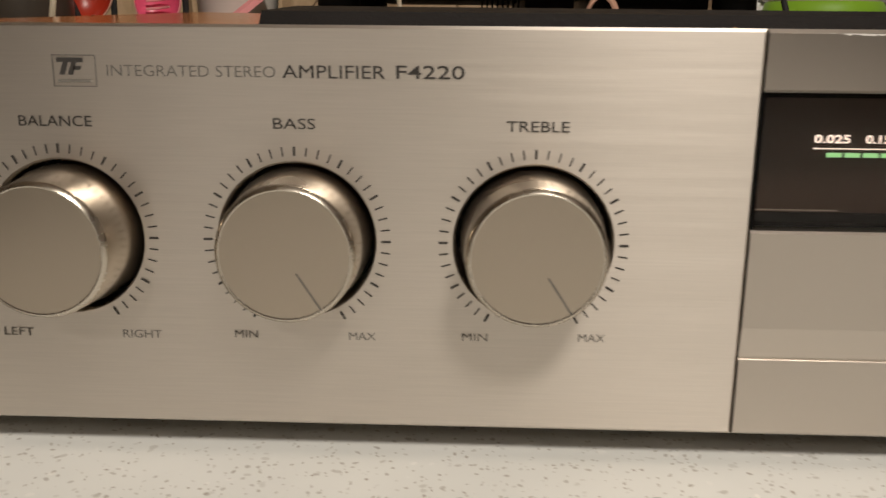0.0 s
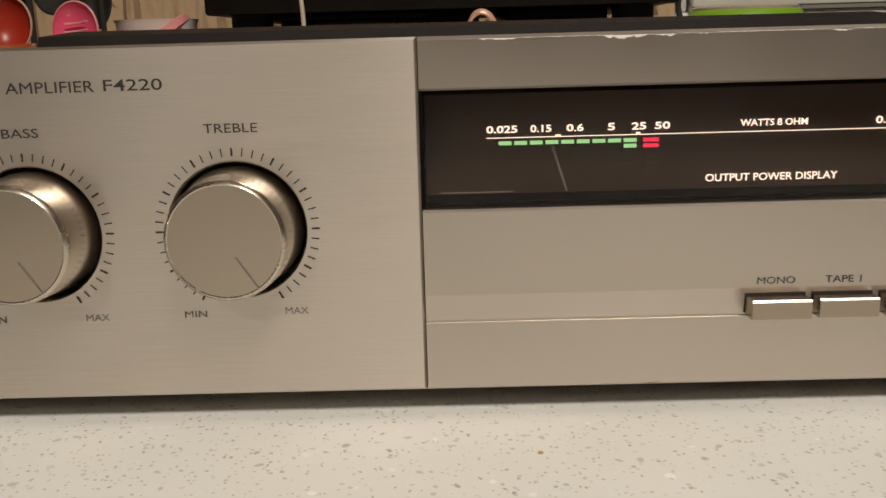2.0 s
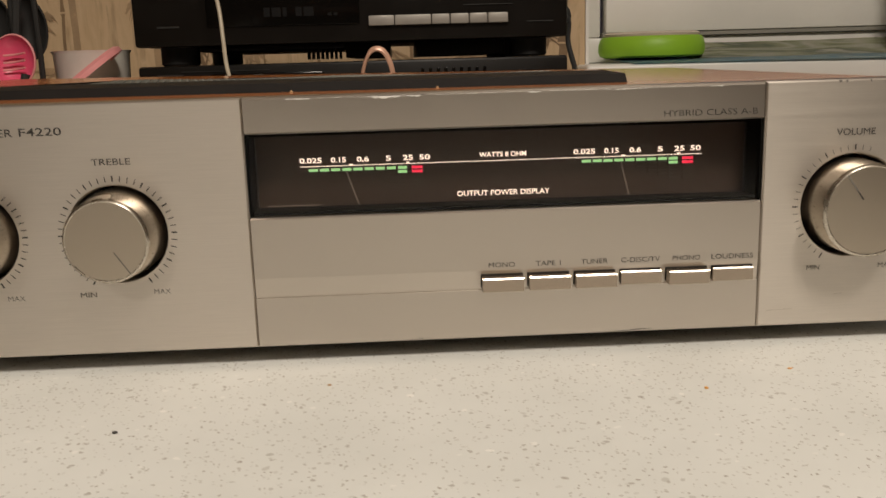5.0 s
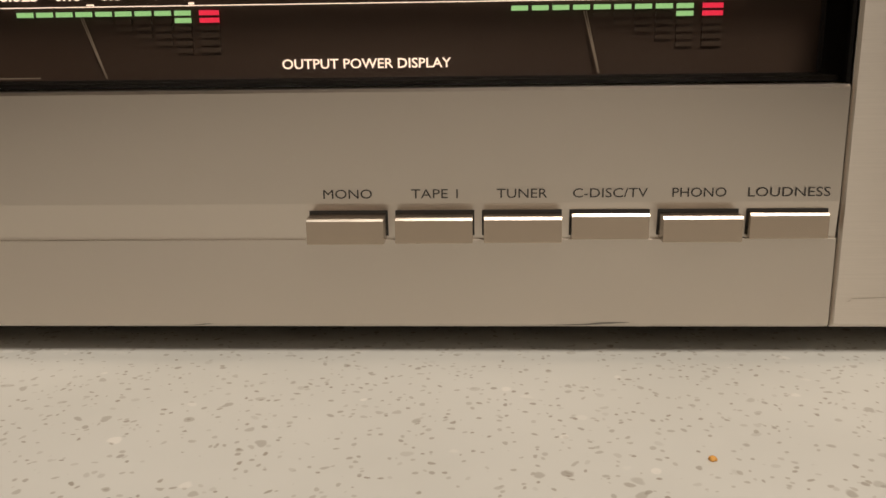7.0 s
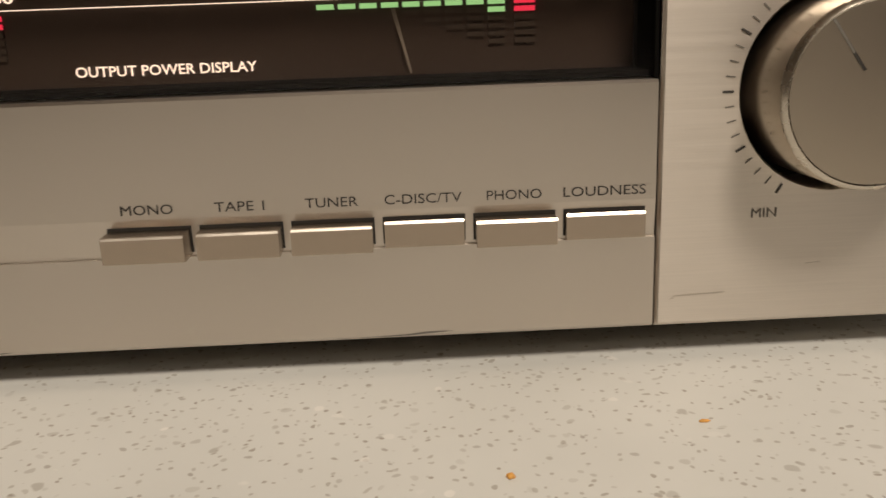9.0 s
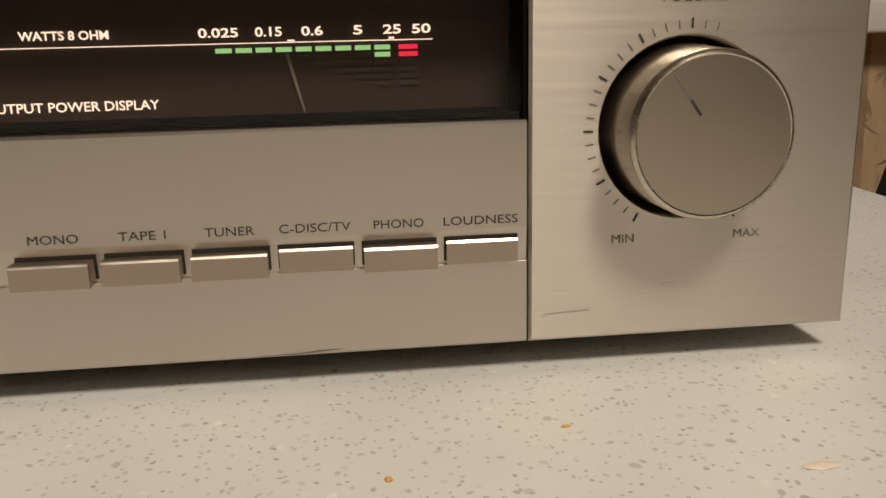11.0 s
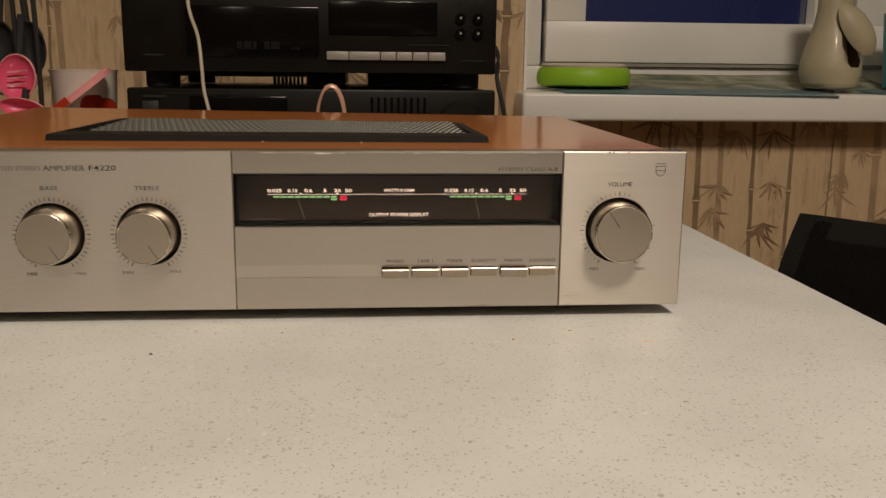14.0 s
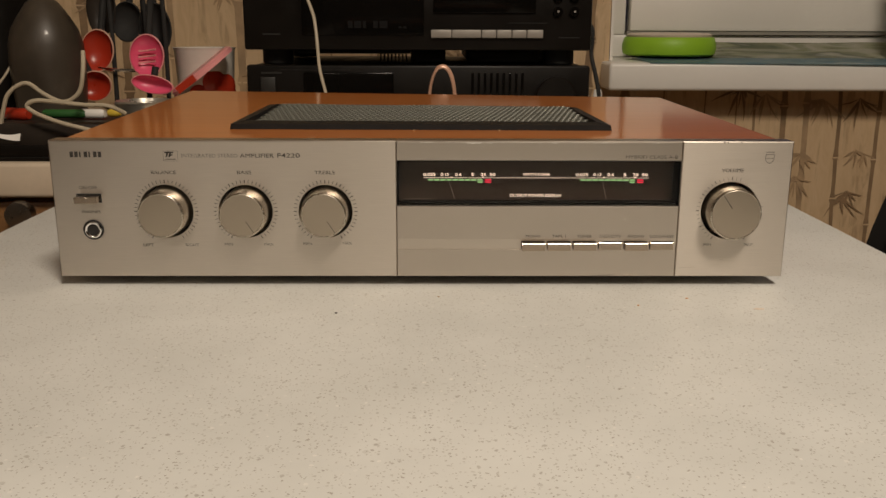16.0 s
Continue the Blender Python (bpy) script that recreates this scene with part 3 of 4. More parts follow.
grille = part("vent_grille", bm, MAT_BLACK, amp, "black rubber-edged vent grille", smooth=False)
bm = bmesh.new()
a = corners(0.0085, 0.0083, 0.0053, 0.0003)
bm.faces.new([bm.verts.new(p) for p in a])
part("grille_backing", bm, DARK, grille, smooth=False)
# perforated sheet: square cells with a six-sided hole each, rows staggered
gx0, gx1, gy0, gy1 = GX0 + 0.0086, GX1 - 0.0086, GY0 + 0.0084, GY1 - 0.0054
nx, ny = 58, 15
verts, faces = [], []
cw, ch = (gx1 - gx0) / nx, (gy1 - gy0) / ny
for j in range(ny):
    for i in range(1, nx):
        cx, cy = gx0 + (i + 0.5 * (j % 2)) * cw, gy0 + (j + 0.5) * ch
        base = len(verts)
        sq = ((-1, -1), (0, -1), (1, -1), (1, 0), (1, 1), (0, 1), (-1, 1), (-1, 0))
        for u, v in sq:
            x, y = cx + u * cw / 2, cy + v * ch / 2
            verts.append((x, y, wood_z(x, y) + 0.0018 + 0.0004 * math.sin(x * 61 + 1.0)))
        for k in range(8):
            t = math.tau * (k - 3) / 8
            x, y = cx + 0.45 * cw * math.cos(t), cy + 0.45 * ch * math.sin(t)
            verts.append((x, y, wood_z(x, y) + 0.0011 + 0.0004 * math.sin(x * 61 + 1.0)))
        for k in range(8):
            n = (k + 1) % 8
            faces.append((base + k, base + n, base + 8 + n, base + 8 + k))
me = bpy.data.meshes.new("grille_mesh")
me.from_pydata(verts, [], faces)
me.materials.append(MESH_GREY)
ob = new("grille_mesh", me)
ob.parent = grille
ob["label"] = "grey perforated metal mesh"

# ---- knobs, scales, lettering ----


def tick_marks(cx, cz, r0, r1, panel, worn):
    """One printed mark every 7.5 degrees, every fourth one bold; the marks of a kind share a mesh."""
    kinds = {}
    for major in (True, False):
        bm = bmesh.new()
        w, e = (0.00020 if worn else 0.00023, r1) if major else (0.00011 if worn else 0.00014, r1 - (0.0003 if worn else 0.0))
        bm.faces.new([bm.verts.new((x, 0, z)) for x, z in ((-w, r0), (w, r0), (w, e), (-w, e))])
        me = bpy.data.meshes.new("scale_mark")
        bm.to_mesh(me)
        bm.free()
        me.materials.append(INK if major or not worn else INK_WORN)
        kinds[major] = me
    rt = random.Random(int(cx * 1e4))
    for k in range(-20, 21):
        if worn and k > 2 and k != 20 and rt.random() < 0.75:
            continue
        mark = new("scale_mark", kinds[k % 4 == 0])
        mark.matrix_basis = pose(cx, -0.00012, cz, 0, 7.5 * k, 0)
        mark.parent = panel


def knob(cx, cz, r, turn, panel, ink):
    m = Matrix.Translation((cx, 0, cz)) @ FRONT
    L = 0.0122
    flare = 1.09 if r < 0.014 else 1.03
    k = part("knob", lathe([(0, -0.012), (r * flare, -0.012), (r * flare, -0.001), (r * (0.6 + 0.4 * flare), 0.004), (r * 1.0, L - 0.0011), (r - 0.00025, L - 0.00045), (r - 0.0009, L - 0.0001), (0, L - 0.0002)], m, 72), KNOB_SIDE, amp, "turned aluminium knob")
    part("knob_face", lathe([(r - 0.0009, L - 0.00006), (r - 0.0012, L - 0.00005), (0, L - 0.00012)], m, 72), KNOB, k, "satin turned face")
    part("knob_rim", lathe([(r * 1.0 + 0.00003, L - 0.0011), (r - 0.00022, L - 0.00042), (r - 0.0008, L + 0.00004), (r - 0.00105, L - 0.00002)], m, 72), POLISHED, k, "polished cut edge")
    if ink is None:
        return
    a = radians(turn)
    d, p = Vector((math.sin(a), 0, math.cos(a))), Vector((math.cos(a), 0, -math.sin(a)))
    c = Vector((cx, -L - 0.00002, cz))
    w = 0.00020 if ink is INK_WORN else 0.00024
    # outer stretch in the greyer ink: glare on the volume knob's line, as colour
    for a0, a1, paint in ((0.30, 0.52, ink), (0.52, 0.93, INK_WORN)):
        bm = bmesh.new()
        bm.faces.new([bm.verts.new(v) for v in (c + d * r * a0 + p * w, c + d * r * a0 - p * w, c + d * r * a1 - p * w, c + d * r * a1 + p * w)])
        part("pointer", bm, paint, k, "dark engraved pointer line; on the volume knob the outer part is paler for its glare", smooth=False)


knob(-0.1465, 0.7945, 0.0129, 0, left, None)
knob(-0.1012, 0.7945, 0.0129, 147, left, INK_WORN)
knob(-0.0556, 0.7945, 0.0129, 147, left, INK_WORN)
knob(0.1763, 0.7953, 0.0146, -35, right, INK)
for name, x, z, r in DIALS:
    tick_marks(x, z, r + 0.0009, r + 0.0027, right if name == "volume" else left, name == "volume")

Y = -0.00014
words("BALANCE", -0.1535, -0.1395, 0.8170, 0.0020, Y, INK, left)
words("BASS", -0.1050, -0.0970, 0.8170, 0.0020, Y, INK, left)
words("TREBLE", -0.0613, -0.0496, 0.8170, 0.0020, Y, INK, left)
words("LEFT", -0.1610, -0.1550, 0.7748, 0.0017, Y, INK_WORN, left)
words("RIGHT", -0.1368, -0.1290, 0.7748, 0.0017, Y, INK_WORN, left)
words("MIN", -0.1142, -0.1096, 0.7752, 0.0016, Y, INK_WORN, left)
words("MAX", -0.0914, -0.0861, 0.7752, 0.0016, Y, INK_WORN, left)
words("MIN", -0.0690, -0.0640, 0.7755, 0.0016, Y, INK_WORN, left)
words("MAX", -0.0462, -0.0410, 0.7758, 0.0016, Y, INK_WORN, left)
words("VOLUME", 0.1701, 0.1825, 0.8187, 0.0021, Y, INK, right)
words("MIN", 0.1628, 0.1670, 0.7752, 0.0016, Y, INK_WORN, right)
words("MAX", 0.1864, 0.1916, 0.7752, 0.0016, Y, INK_WORN, right)
words("INTEGRATED STEREO", -0.1358, -0.1042, 0.8265, 0.0021, Y, INK_WORN, left, -0.008)
words("AMPLIFIER", -0.1029, -0.0838, 0.8266, 0.0024, Y, INK, left, 0.0)
words("F4220", -0.0818, -0.0692, 0.8267, 0.0024, Y, INK, left, 0.004)
words("ON OFF", -0.1950, -0.1846, 0.8082, 0.0019, Y, INK_WORN, left)
words("PHONES", -0.1943, -0.1838, 0.7942, 0.0016, Y, INK_WORN, left)
words("HYBRID CLASS A-B", 0.1150, 0.1446, 0.8262, 0.0019, Y, INK, band, -0.006)

# maker's marks as plain shapes
bm = bmesh.new()
for i in range(7):
    x = -0.1982 + i * 0.00262
    add_box(bm, x, x + (0.0008 if i in (2, 4) else 0.0019), Y - 0.00004, -0.0001, 0.8255, 0.8287)
part("maker_mark", bm, INK, left, "row of plain dark bars", smooth=False)
bm = bmesh.new()
for p in ([(-0.1452, 0.8287), (-0.1452, 0.8279), (-0.1402, 0.8279), (-0.1402, 0.8287)], [(-0.1440, 0.8279), (-0.1448, 0.8256), (-0.1438, 0.8256), (-0.1430, 0.8279)], [(-0.1424, 0.8279), (-0.1432, 0.8256), (-0.1422, 0.8256), (-0.1414, 0.8279)], [(-0.1420, 0.8272), (-0.1423, 0.8265), (-0.1408, 0.8265), (-0.1405, 0.8272)]):
    bm.faces.new([bm.verts.new((x, Y, z)) for x, z in p])
part("maker_mark", bm, INK, left, "dark geometric mark in a thin frame", smooth=False)
bm = bmesh.new()
for x0, x1, z0, z1 in ((-0.1460, -0.1378, 0.8291, 0.82925), (-0.1460, -0.1378, 0.8234, 0.82355), (-0.1460, -0.14585, 0.8234, 0.8292), (-0.13795, -0.1378, 0.8234, 0.8292), (-0.1452, -0.1390, 0.8242, 0.8247)):
    add_box(bm, x0, x1, Y, -0.0001, z0, z1)
part("maker_mark", bm, INK_WORN, left, smooth=False)
bm = bmesh.new()
add_box(bm, 0.1944, 0.1992, Y, -0.0001, 0.8289, 0.8292)
for pts in ([(0.1944, 0.8277), (0.1992, 0.8277)], [(0.1992, 0.8277), (0.1992, 0.8251)], [(0.1992, 0.8251), (0.1985, 0.8235)], [(0.1985, 0.8235), (0.1968, 0.8227)], [(0.1968, 0.8227), (0.1951, 0.8235)], [(0.1951, 0.8235), (0.1944, 0.8251)], [(0.1944, 0.8251), (0.1944, 0.8277)], [(0.1944, 0.8255), (0.1992, 0.8255)]):
    (ax, az), (bx, bz) = pts
    d = Vector((bx - ax, 0, bz - az)).normalized() * 0.00015
    q = [(ax - d.x - d.z, az - d.z + d.x), (ax - d.x + d.z, az - d.z - d.x), (bx + d.x + d.z, bz + d.z - d.x), (bx + d.x - d.z, bz + d.z + d.x)]
    bm.faces.new([bm.verts.new((x, Y, z)) for x, z in q])
part("maker_mark", bm, INK_WORN, right, "plain engraved shield outline", smooth=False)

# power button and headphone socket
# flat dark plate; the shade in the slot's depth is its colour
part("button_slot", box(-0.1968, -0.1826, -0.0002, 0.004, 0.7994, 0.8047, 0.0001), DARK, left, smooth=False)
part("power_button", box(-0.1963, -0.1835, -0.0060, 0.001, 0.7998, 0.8036, 0.0003), BUTTON, amp, "small aluminium power button", smooth=False)
m = Matrix.Translation((-0.1887, 0, 0.7838)) @ FRONT
jack = part("headphone_socket", lathe([(0.0058, -0.001), (0.0058, 0.0008), (0.0054, 0.0010), (0.0049, 0.0004), (0.0049, -0.001)], m, 40), RUBBER, amp, "chrome-ringed headphone socket")
part("ring", lathe([(0.0048, -0.001), (0.0048, 0.0012), (0.0042, 0.0016), (0.0034, 0.0012), (0.0033, -0.004)], m, 40), CHROME, jack, "chrome ring")
# dark disc whose colour replaces the shaded depth of the hole
part("hole", lathe([(0.0034, 0.0003), (0, 0.0003)], m, 32), DARK, jack)

# push buttons
LABELS = (("MONO", 0.0042, 0.0048), ("TAPE 1", 0.0040, 0.0043), ("TUNER", 0.0043, 0.0040), ("C-DISC/TV", 0.0063, 0.0016), ("PHONO", 0.0045, 0.0040), ("LOUDNESS", 0.0068, 0.0016))
for i, (text, half, out) in enumerate(LABELS):
    c = 0.0637 + 0.0149 * i
    words(text, c - half, c + half, 0.7801, 0.0016, Y, INK, middle)
    # slot drawn as a flat quad, its gap's shade given by the dark colour
    bm = bmesh.new()
    bm.faces.new([bm.verts.new((x, GROOVE * (0.7784 - z) / 0.0059 - 0.00006, z)) for x, z in ((c - 0.0068, 0.7726), (c + 0.0068, 0.7726), (c + 0.0068, 0.7772), (c - 0.0068, 0.7772))])
    part("button_slot", bm, DARK, middle, smooth=False)
    key = part("push_button", drawn([(0.0014, 0.7767), (0.0003 - out, 0.7767), (-out, 0.77630), (-out, 0.7726), (0.0002 - out, 0.7723), (0.0014, 0.7723)], c - 0.0065, c + 0.0065), BUTTON, amp, "small satin metal push button", smooth=False)
    # chamfer in brighter metal, so its colour helps the front edge's highlight
    part("highlight_strip", drawn([(0.00032 - out, 0.77672), (-out - 0.00003, 0.77628), (0.00025 - out, 0.7764)], c - 0.00645, c + 0.00645), HIGHLIGHT_EDGE, key, "chamfer strip in brighter metal for the edge highlight", smooth=False)

# ---- display ----
YD = 0.0130
window_d = part("display_window", box(S1 + 0.0007, S2 - 0.0007, 0.01345, 0.0182, 0.7978, 0.8238), SMOKE, amp, "dark brown output power display, lit", smooth=False)
part("display_floor", box(S1 + 0.0007, S2 - 0.0007, 0.0035, 0.0133, 0.7981, 0.7990), VOID, window_d, smooth=False)
part("display_ceiling", box(S1 + 0.0007, S2 - 0.0007, 0.0035, 0.0133, 0.8226, 0.8236), VOID, window_d, smooth=False)
# the sheet's lower edge catches light; that glint is this pale strip
part("sheet_edge_glint", box(-0.0108, 0.0062, YD - 0.0006, YD - 0.0002, 0.7994, 0.7996), GLARE_LINE, window_d, "pale strip drawn as the glint on the display sheet's edge", smooth=False)
bm = bmesh.new()
bm.faces.new([bm.verts.new((x, 0.0018, z)) for x, z in ((S1 + 0.0003, 0.7978), (S2 - 0.0003, 0.7978), (S2 - 0.0003, 0.8237), (S1 + 0.0003, 0.8237))])
cover = part("display_glass", bm, DISPLAY_GLASS, window_d, "clear display cover", smooth=False)
cover.visible_shadow = False
for off in (0.0, 0.0890):
    for text, x0, x1 in (("0.025", 0.0002, 0.0073), ("0.15", 0.0103, 0.0151), ("0.6", 0.0186, 0.0225), ("5", 0.0280, 0.0297), ("25", 0.0335, 0.0368), ("50", 0.0388, 0.0423)):
        words(text, x0 + off, x1 + off, 0.8139, 0.0016, YD, LIT_WHITE, window_d, 0.022)
    part("scale_dash", box(0.0160 + off, 0.0173 + off, YD, YD + 0.0003, 0.8121, 0.8124), LIT_WHITE, window_d, smooth=False)
    part("scale_dash", box(0.0345 + off, 0.0355 + off, YD, YD + 0.0003, 0.8121, 0.8125), LIT_WHITE, window_d, smooth=False)
    for k in range(9):
        x = 0.0030 + 0.0036 * k + off
        part("segment", box(x, x + 0.0029, YD, YD + 0.0004, 0.81025, 0.81110), LIT_GREEN, window_d, "lit green segment", smooth=False)
        for row in range(1, 6):
            z = 0.81025 - 0.00130 * row
            if row == 1 and k == 8:
                part("segment", box(x, x + 0.0029, YD, YD + 0.0004, z, z + 0.00085), LIT_GREEN, window_d, "lit green segment", smooth=False)
            elif k >= 3 + row:
                part("segment", box(x, x + 0.0029, YD, YD + 0.0004, z, z + 0.00075), UNLIT, window_d, "unlit dark segment", smooth=False)
    for row in range(6):
        z = 0.81025 - 0.00130 * row
        part("segment", box(0.0363 + off, 0.0398 + off, YD, YD + 0.0004, z, z + 0.00085), LIT_RED if row < 2 else UNLIT, window_d, "lit red segment" if row < 2 else "unlit dark segment", smooth=False)
    # pale double line: a reflection streak in the display, drawn as geometry
    nx0, nx1 = (0.0150, 0.0186) if off == 0 else (0.1046, 0.1074)
    bm = bmesh.new()
    for s in (0.0, 0.0004):
        bm.faces.new([bm.verts.new(v) for v in ((nx0 + s - 0.00013, YD - 0.0006, 0.8101), (nx1 - 0.00013 + s * 0.3, YD - 0.0006, 0.7993), (nx1 + 0.00013 + s * 0.3, YD - 0.0006, 0.7993), (nx0 + s + 0.00007, YD - 0.0006, 0.8101))])
    part("glare_streak", bm, GLARE_LINE, window_d, "thin pale streak drawn as a reflection in the display", smooth=False)
part("scale_line", box(0.0002, 0.1316, YD, YD + 0.0003, 0.81185, 0.81202), LIT_WHITE, window_d, "lit thin scale line", smooth=False)
words("WATTS 8 OHM", 0.0583, 0.0737, 0.8140, 0.0015, YD, LIT_WHITE, window_d, 0.022)
words("OUTPUT POWER DISPLAY", 0.0508, 0.0813, 0.8015, 0.0017, YD, LIT_WHITE, window_d, 0.012)

# chipped paint along the middle panel's upper and lower edge
rng = random.Random(11)
# the first, full-length strip is the top edge's highlight, drawn as a pale line
for x0, x1, thin in ((-0.0135, 0.1455, 0.00018), (-0.003, 0.007, 0.0006), (0.0235, 0.0345, 0.0010), (0.035, 0.0415, 0.0007), (0.043, 0.0485, 0.0005), (0.072, 0.077, 0.0006), (0.094, 0.113, 0.0005), (0.129, 0.134, 0.0006)):
    bm = bmesh.new()
    n = max(8, int((x1 - x0) / 0.0006))
    xs = [x0 + (x1 - x0) * i / n for i in range(n + 1)]
    hs = [thin * rng.uniform(0.1, 1.0) * (1 - abs(2 * i / n - 1) ** 3) for i in range(n + 1)]
    for i in range(n):
        a, b = xs[i], xs[i + 1]
        bm.faces.new([bm.verts.new(v) for v in ((a, -0.00008, Z1 - 0.0007), (b, -0.00008, Z1 - 0.0007), (b, -0.00008, Z1 - 0.0007 - hs[i + 1]), (a, -0.00008, Z1 - 0.0007 - hs[i]))])
    part("edge_mark", bm, CHIP_GLINT, band, "bare metal where paint has chipped; the long strip draws the edge highlight", smooth=False)
# the coating has lifted off the lower edge in long dark wedges
for x0, x1, high in ((0.0895, 0.1125, 0.0006), (0.0310, 0.0385, 0.0003)):
    bm = bmesh.new()
    n = 24
    for i in range(n):
        (a, ha), (b, hb) = [(x0 + (x1 - x0) * k / n, high * (k / n) ** 1.8 * (1 if k < n - 5 else (n - k) / 5.5 + 0.06)) for k in (i, i + 1)]
        ra, rb = [high * 1.25 * max(0.0, (k - n + 8) / 8) for k in (i, i + 1)]
        bm.faces.new([bm.verts.new((x, -0.00008, Z0 + 0.0004 + z)) for x, z in ((a, ra * 0.7), (b, rb * 0.7), (b, rb * 0.7 + hb), (a, ra * 0.7 + ha))])
    part("edge_mark", bm, INK_WORN, middle, "dark scrape at the lower edge", smooth=False)
bm = bmesh.new()
for x, w in ((0.1700, 0.0008), (0.1722, 0.0005), (0.1800, 0.0004)):
    add_box(bm, x, x + w, -0.00012, 0.0006, Z1 - 0.0009, Z1 - 0.0002)
part("edge_mark", bm, INK_WORN, right, "dark nicks in the edge", smooth=False)

for x0, z0, x1, z1 in ((0.1722, 0.7660, 0.1752, 0.7662), (0.1500, 0.7612, 0.1590, 0.7616), (0.1492, 0.7606, 0.1503, 0.7609)):
    bm = bmesh.new()
    bm.faces.new([bm.verts.new(v) for v in ((x0, -0.0001, z0), (x1, -0.0001, z1), (x1 - 0.0004, -0.0001, z1 + 0.00012), (x0 + 0.0005, -0.0001, z0 + 0.00018))])
    part("scratch", bm, SCRATCH, right, "fine dark scratch", smooth=False)

# ---- hi-fi units on the worktop ----
WT = 0.7505
HY = 0.66
X0, X1 = -0.234, 0.207


def hifi_feet(unit, z0, z1):
    for x in (X0 + 0.036, X1 - 0.036):
        for y in (HY + 0.04, HY + 0.30):
            part("foot", lathe([(0, z0), (0.018, z0), (0.02, z0 + 0.002), (0.02, z1), (0, z1)], pose(x, y, 0), 24), RUBBER, unit)


deck = thing("cassette_receiver", (-0.013, 0.83, WT), "black hi-fi unit at the bottom of the stack", "hi-fi unit", "hi-fi stack")
hifi_feet(deck, WT, WT + 0.012)
part("body", box(X0 + 0.004, X1 - 0.004, HY + 0.022, 1.02, WT + 0.0125, 0.846, 0.002), BLACK, deck)
face = part("front_panel", box(X0 + 0.001, X1, HY, HY + 0.0215, WT + 0.012, 0.847, 0.003), BLACK, deck)
part("cassette_door", box(-0.16, -0.045, HY - 0.004, HY - 0.0002, 0.780, 0.838, 0.002), BLACK_GLASS, deck, "smoked glossy door")
part("trim_line", box(-0.19, -0.10, HY - 0.0012, HY - 0.0003, 0.8405, 0.8413), DIM, deck, smooth=False)
part("badge", box(-0.214, -0.188, HY - 0.0012, HY - 0.0003, 0.836, 0.8385), DIM, deck, "small grey mark", smooth=False)
part("keypad", box(-0.215, -0.196, HY - 0.003, HY - 0.0003, 0.808, 0.832, 0.001), DIM, deck)
part("dial", lathe([(0, 0), (0.026, 0), (0.026, 0.010), (0.024, 0.012), (0, 0.012)], Matrix.Translation((0.163, HY - 0.0002, 0.808)) @ FRONT, 40), BLACK, deck)
for i in range(9):
    x = 0.055 + i * 0.008
    part("slider", box(x, x + 0.003, HY - 0.002, HY - 0.0003, 0.80, 0.838, 0.0005), BLACK_GLASS, deck)

player = thing("cd_player", (-0.013, 0.83, 0.847), "black hi-fi player with silver key row, on a second black unit", "hi-fi unit", "hi-fi stack")
hifi_feet(player, 0.8472, 0.866)
part("body", box(X0 + 0.004, X1 - 0.004, HY + 0.022, 1.0, 0.8662, 0.974, 0.002), BLACK, player)
part("front_panel", box(X0, X1, HY, HY + 0.0215, 0.866, 0.976, 0.003), BLACK, player)
for x0, x1, z0 in ((-0.176, -0.024, 0.8605), (-0.0235, 0.022, 0.8505), (0.052, 0.145, 0.8505)):
    part("base_plate", box(x0, x1, HY + 0.03, 0.99, z0, 0.8658, 0.001), BLACK, player)
for k in range(8):
    part("fin", box(-0.064 + 0.0048 * k, -0.0622 + 0.0048 * k, HY + 0.03, HY + 0.05, 0.8500, 0.8602), BLACK, player, smooth=False)
part("display_window", box(-0.16, -0.006, HY - 0.002, HY - 0.0003, 0.884, 0.942, 0.001), BLACK_GLASS, player, "smoked display window")
part("tray", box(0.006, 0.135, HY - 0.003, HY - 0.0003, 0.912, 0.950, 0.001), BLACK_GLASS, player, "closed disc tray")
for x0, x1 in ((0.0065, 0.0325), (0.0330, 0.0700), (0.0706, 0.0890), (0.0896, 0.1085), (0.1091, 0.1275), (0.1281, 0.1485)):
    part("key", box(x0 - 0.0035, x1 - 0.0035, HY - 0.005, HY - 0.0003, 0.8815, 0.8915, 0.0012), SILVER, player, "silver key")
for x in (0.163, 0.184):
    for z in (0.914, 0.932):
        b = part("round_button", lathe([(0, 0), (0.006, 0), (0.006, 0.004), (0.005, 0.005), (0, 0.005)], Matrix.Translation((x, HY - 0.0002, z)) @ FRONT, 20), BLACK_GLASS, player)
        part("button_dot", lathe([(0.0014, 0.0052), (0, 0.0054)], Matrix.Translation((x, HY - 0.0002, z)) @ FRONT, 12), SILVER, b, "pale dot")
part("trim_line", box(-0.210, -0.188, HY - 0.0012, HY - 0.0003, 0.8845, 0.8862), DIM, player, smooth=False)
part("trim_line", box(0.165, 0.192, HY - 0.0012, HY - 0.0003, 0.8815, 0.8825), DIM, player, smooth=False)
part("trim_line", box(0.100, 0.150, HY - 0.0012, HY - 0.0003, 0.8995, 0.9003), DIM, player, smooth=False)
bm = bmesh.new()
for i, (x, w) in enumerate(((-0.102, 0.006), (-0.094, 0.009), (-0.083, 0.004), (-0.070, 0.006), (-0.062, 0.010), (-0.038, 0.004), (-0.032, 0.004))):
    add_box(bm, x, x + w, HY - 0.0026, HY - 0.0021, 0.893, 0.902 if i < 5 else 0.8955)
part("display_digits", bm, FAINT, player, "faint unreadable display digits", smooth=False)

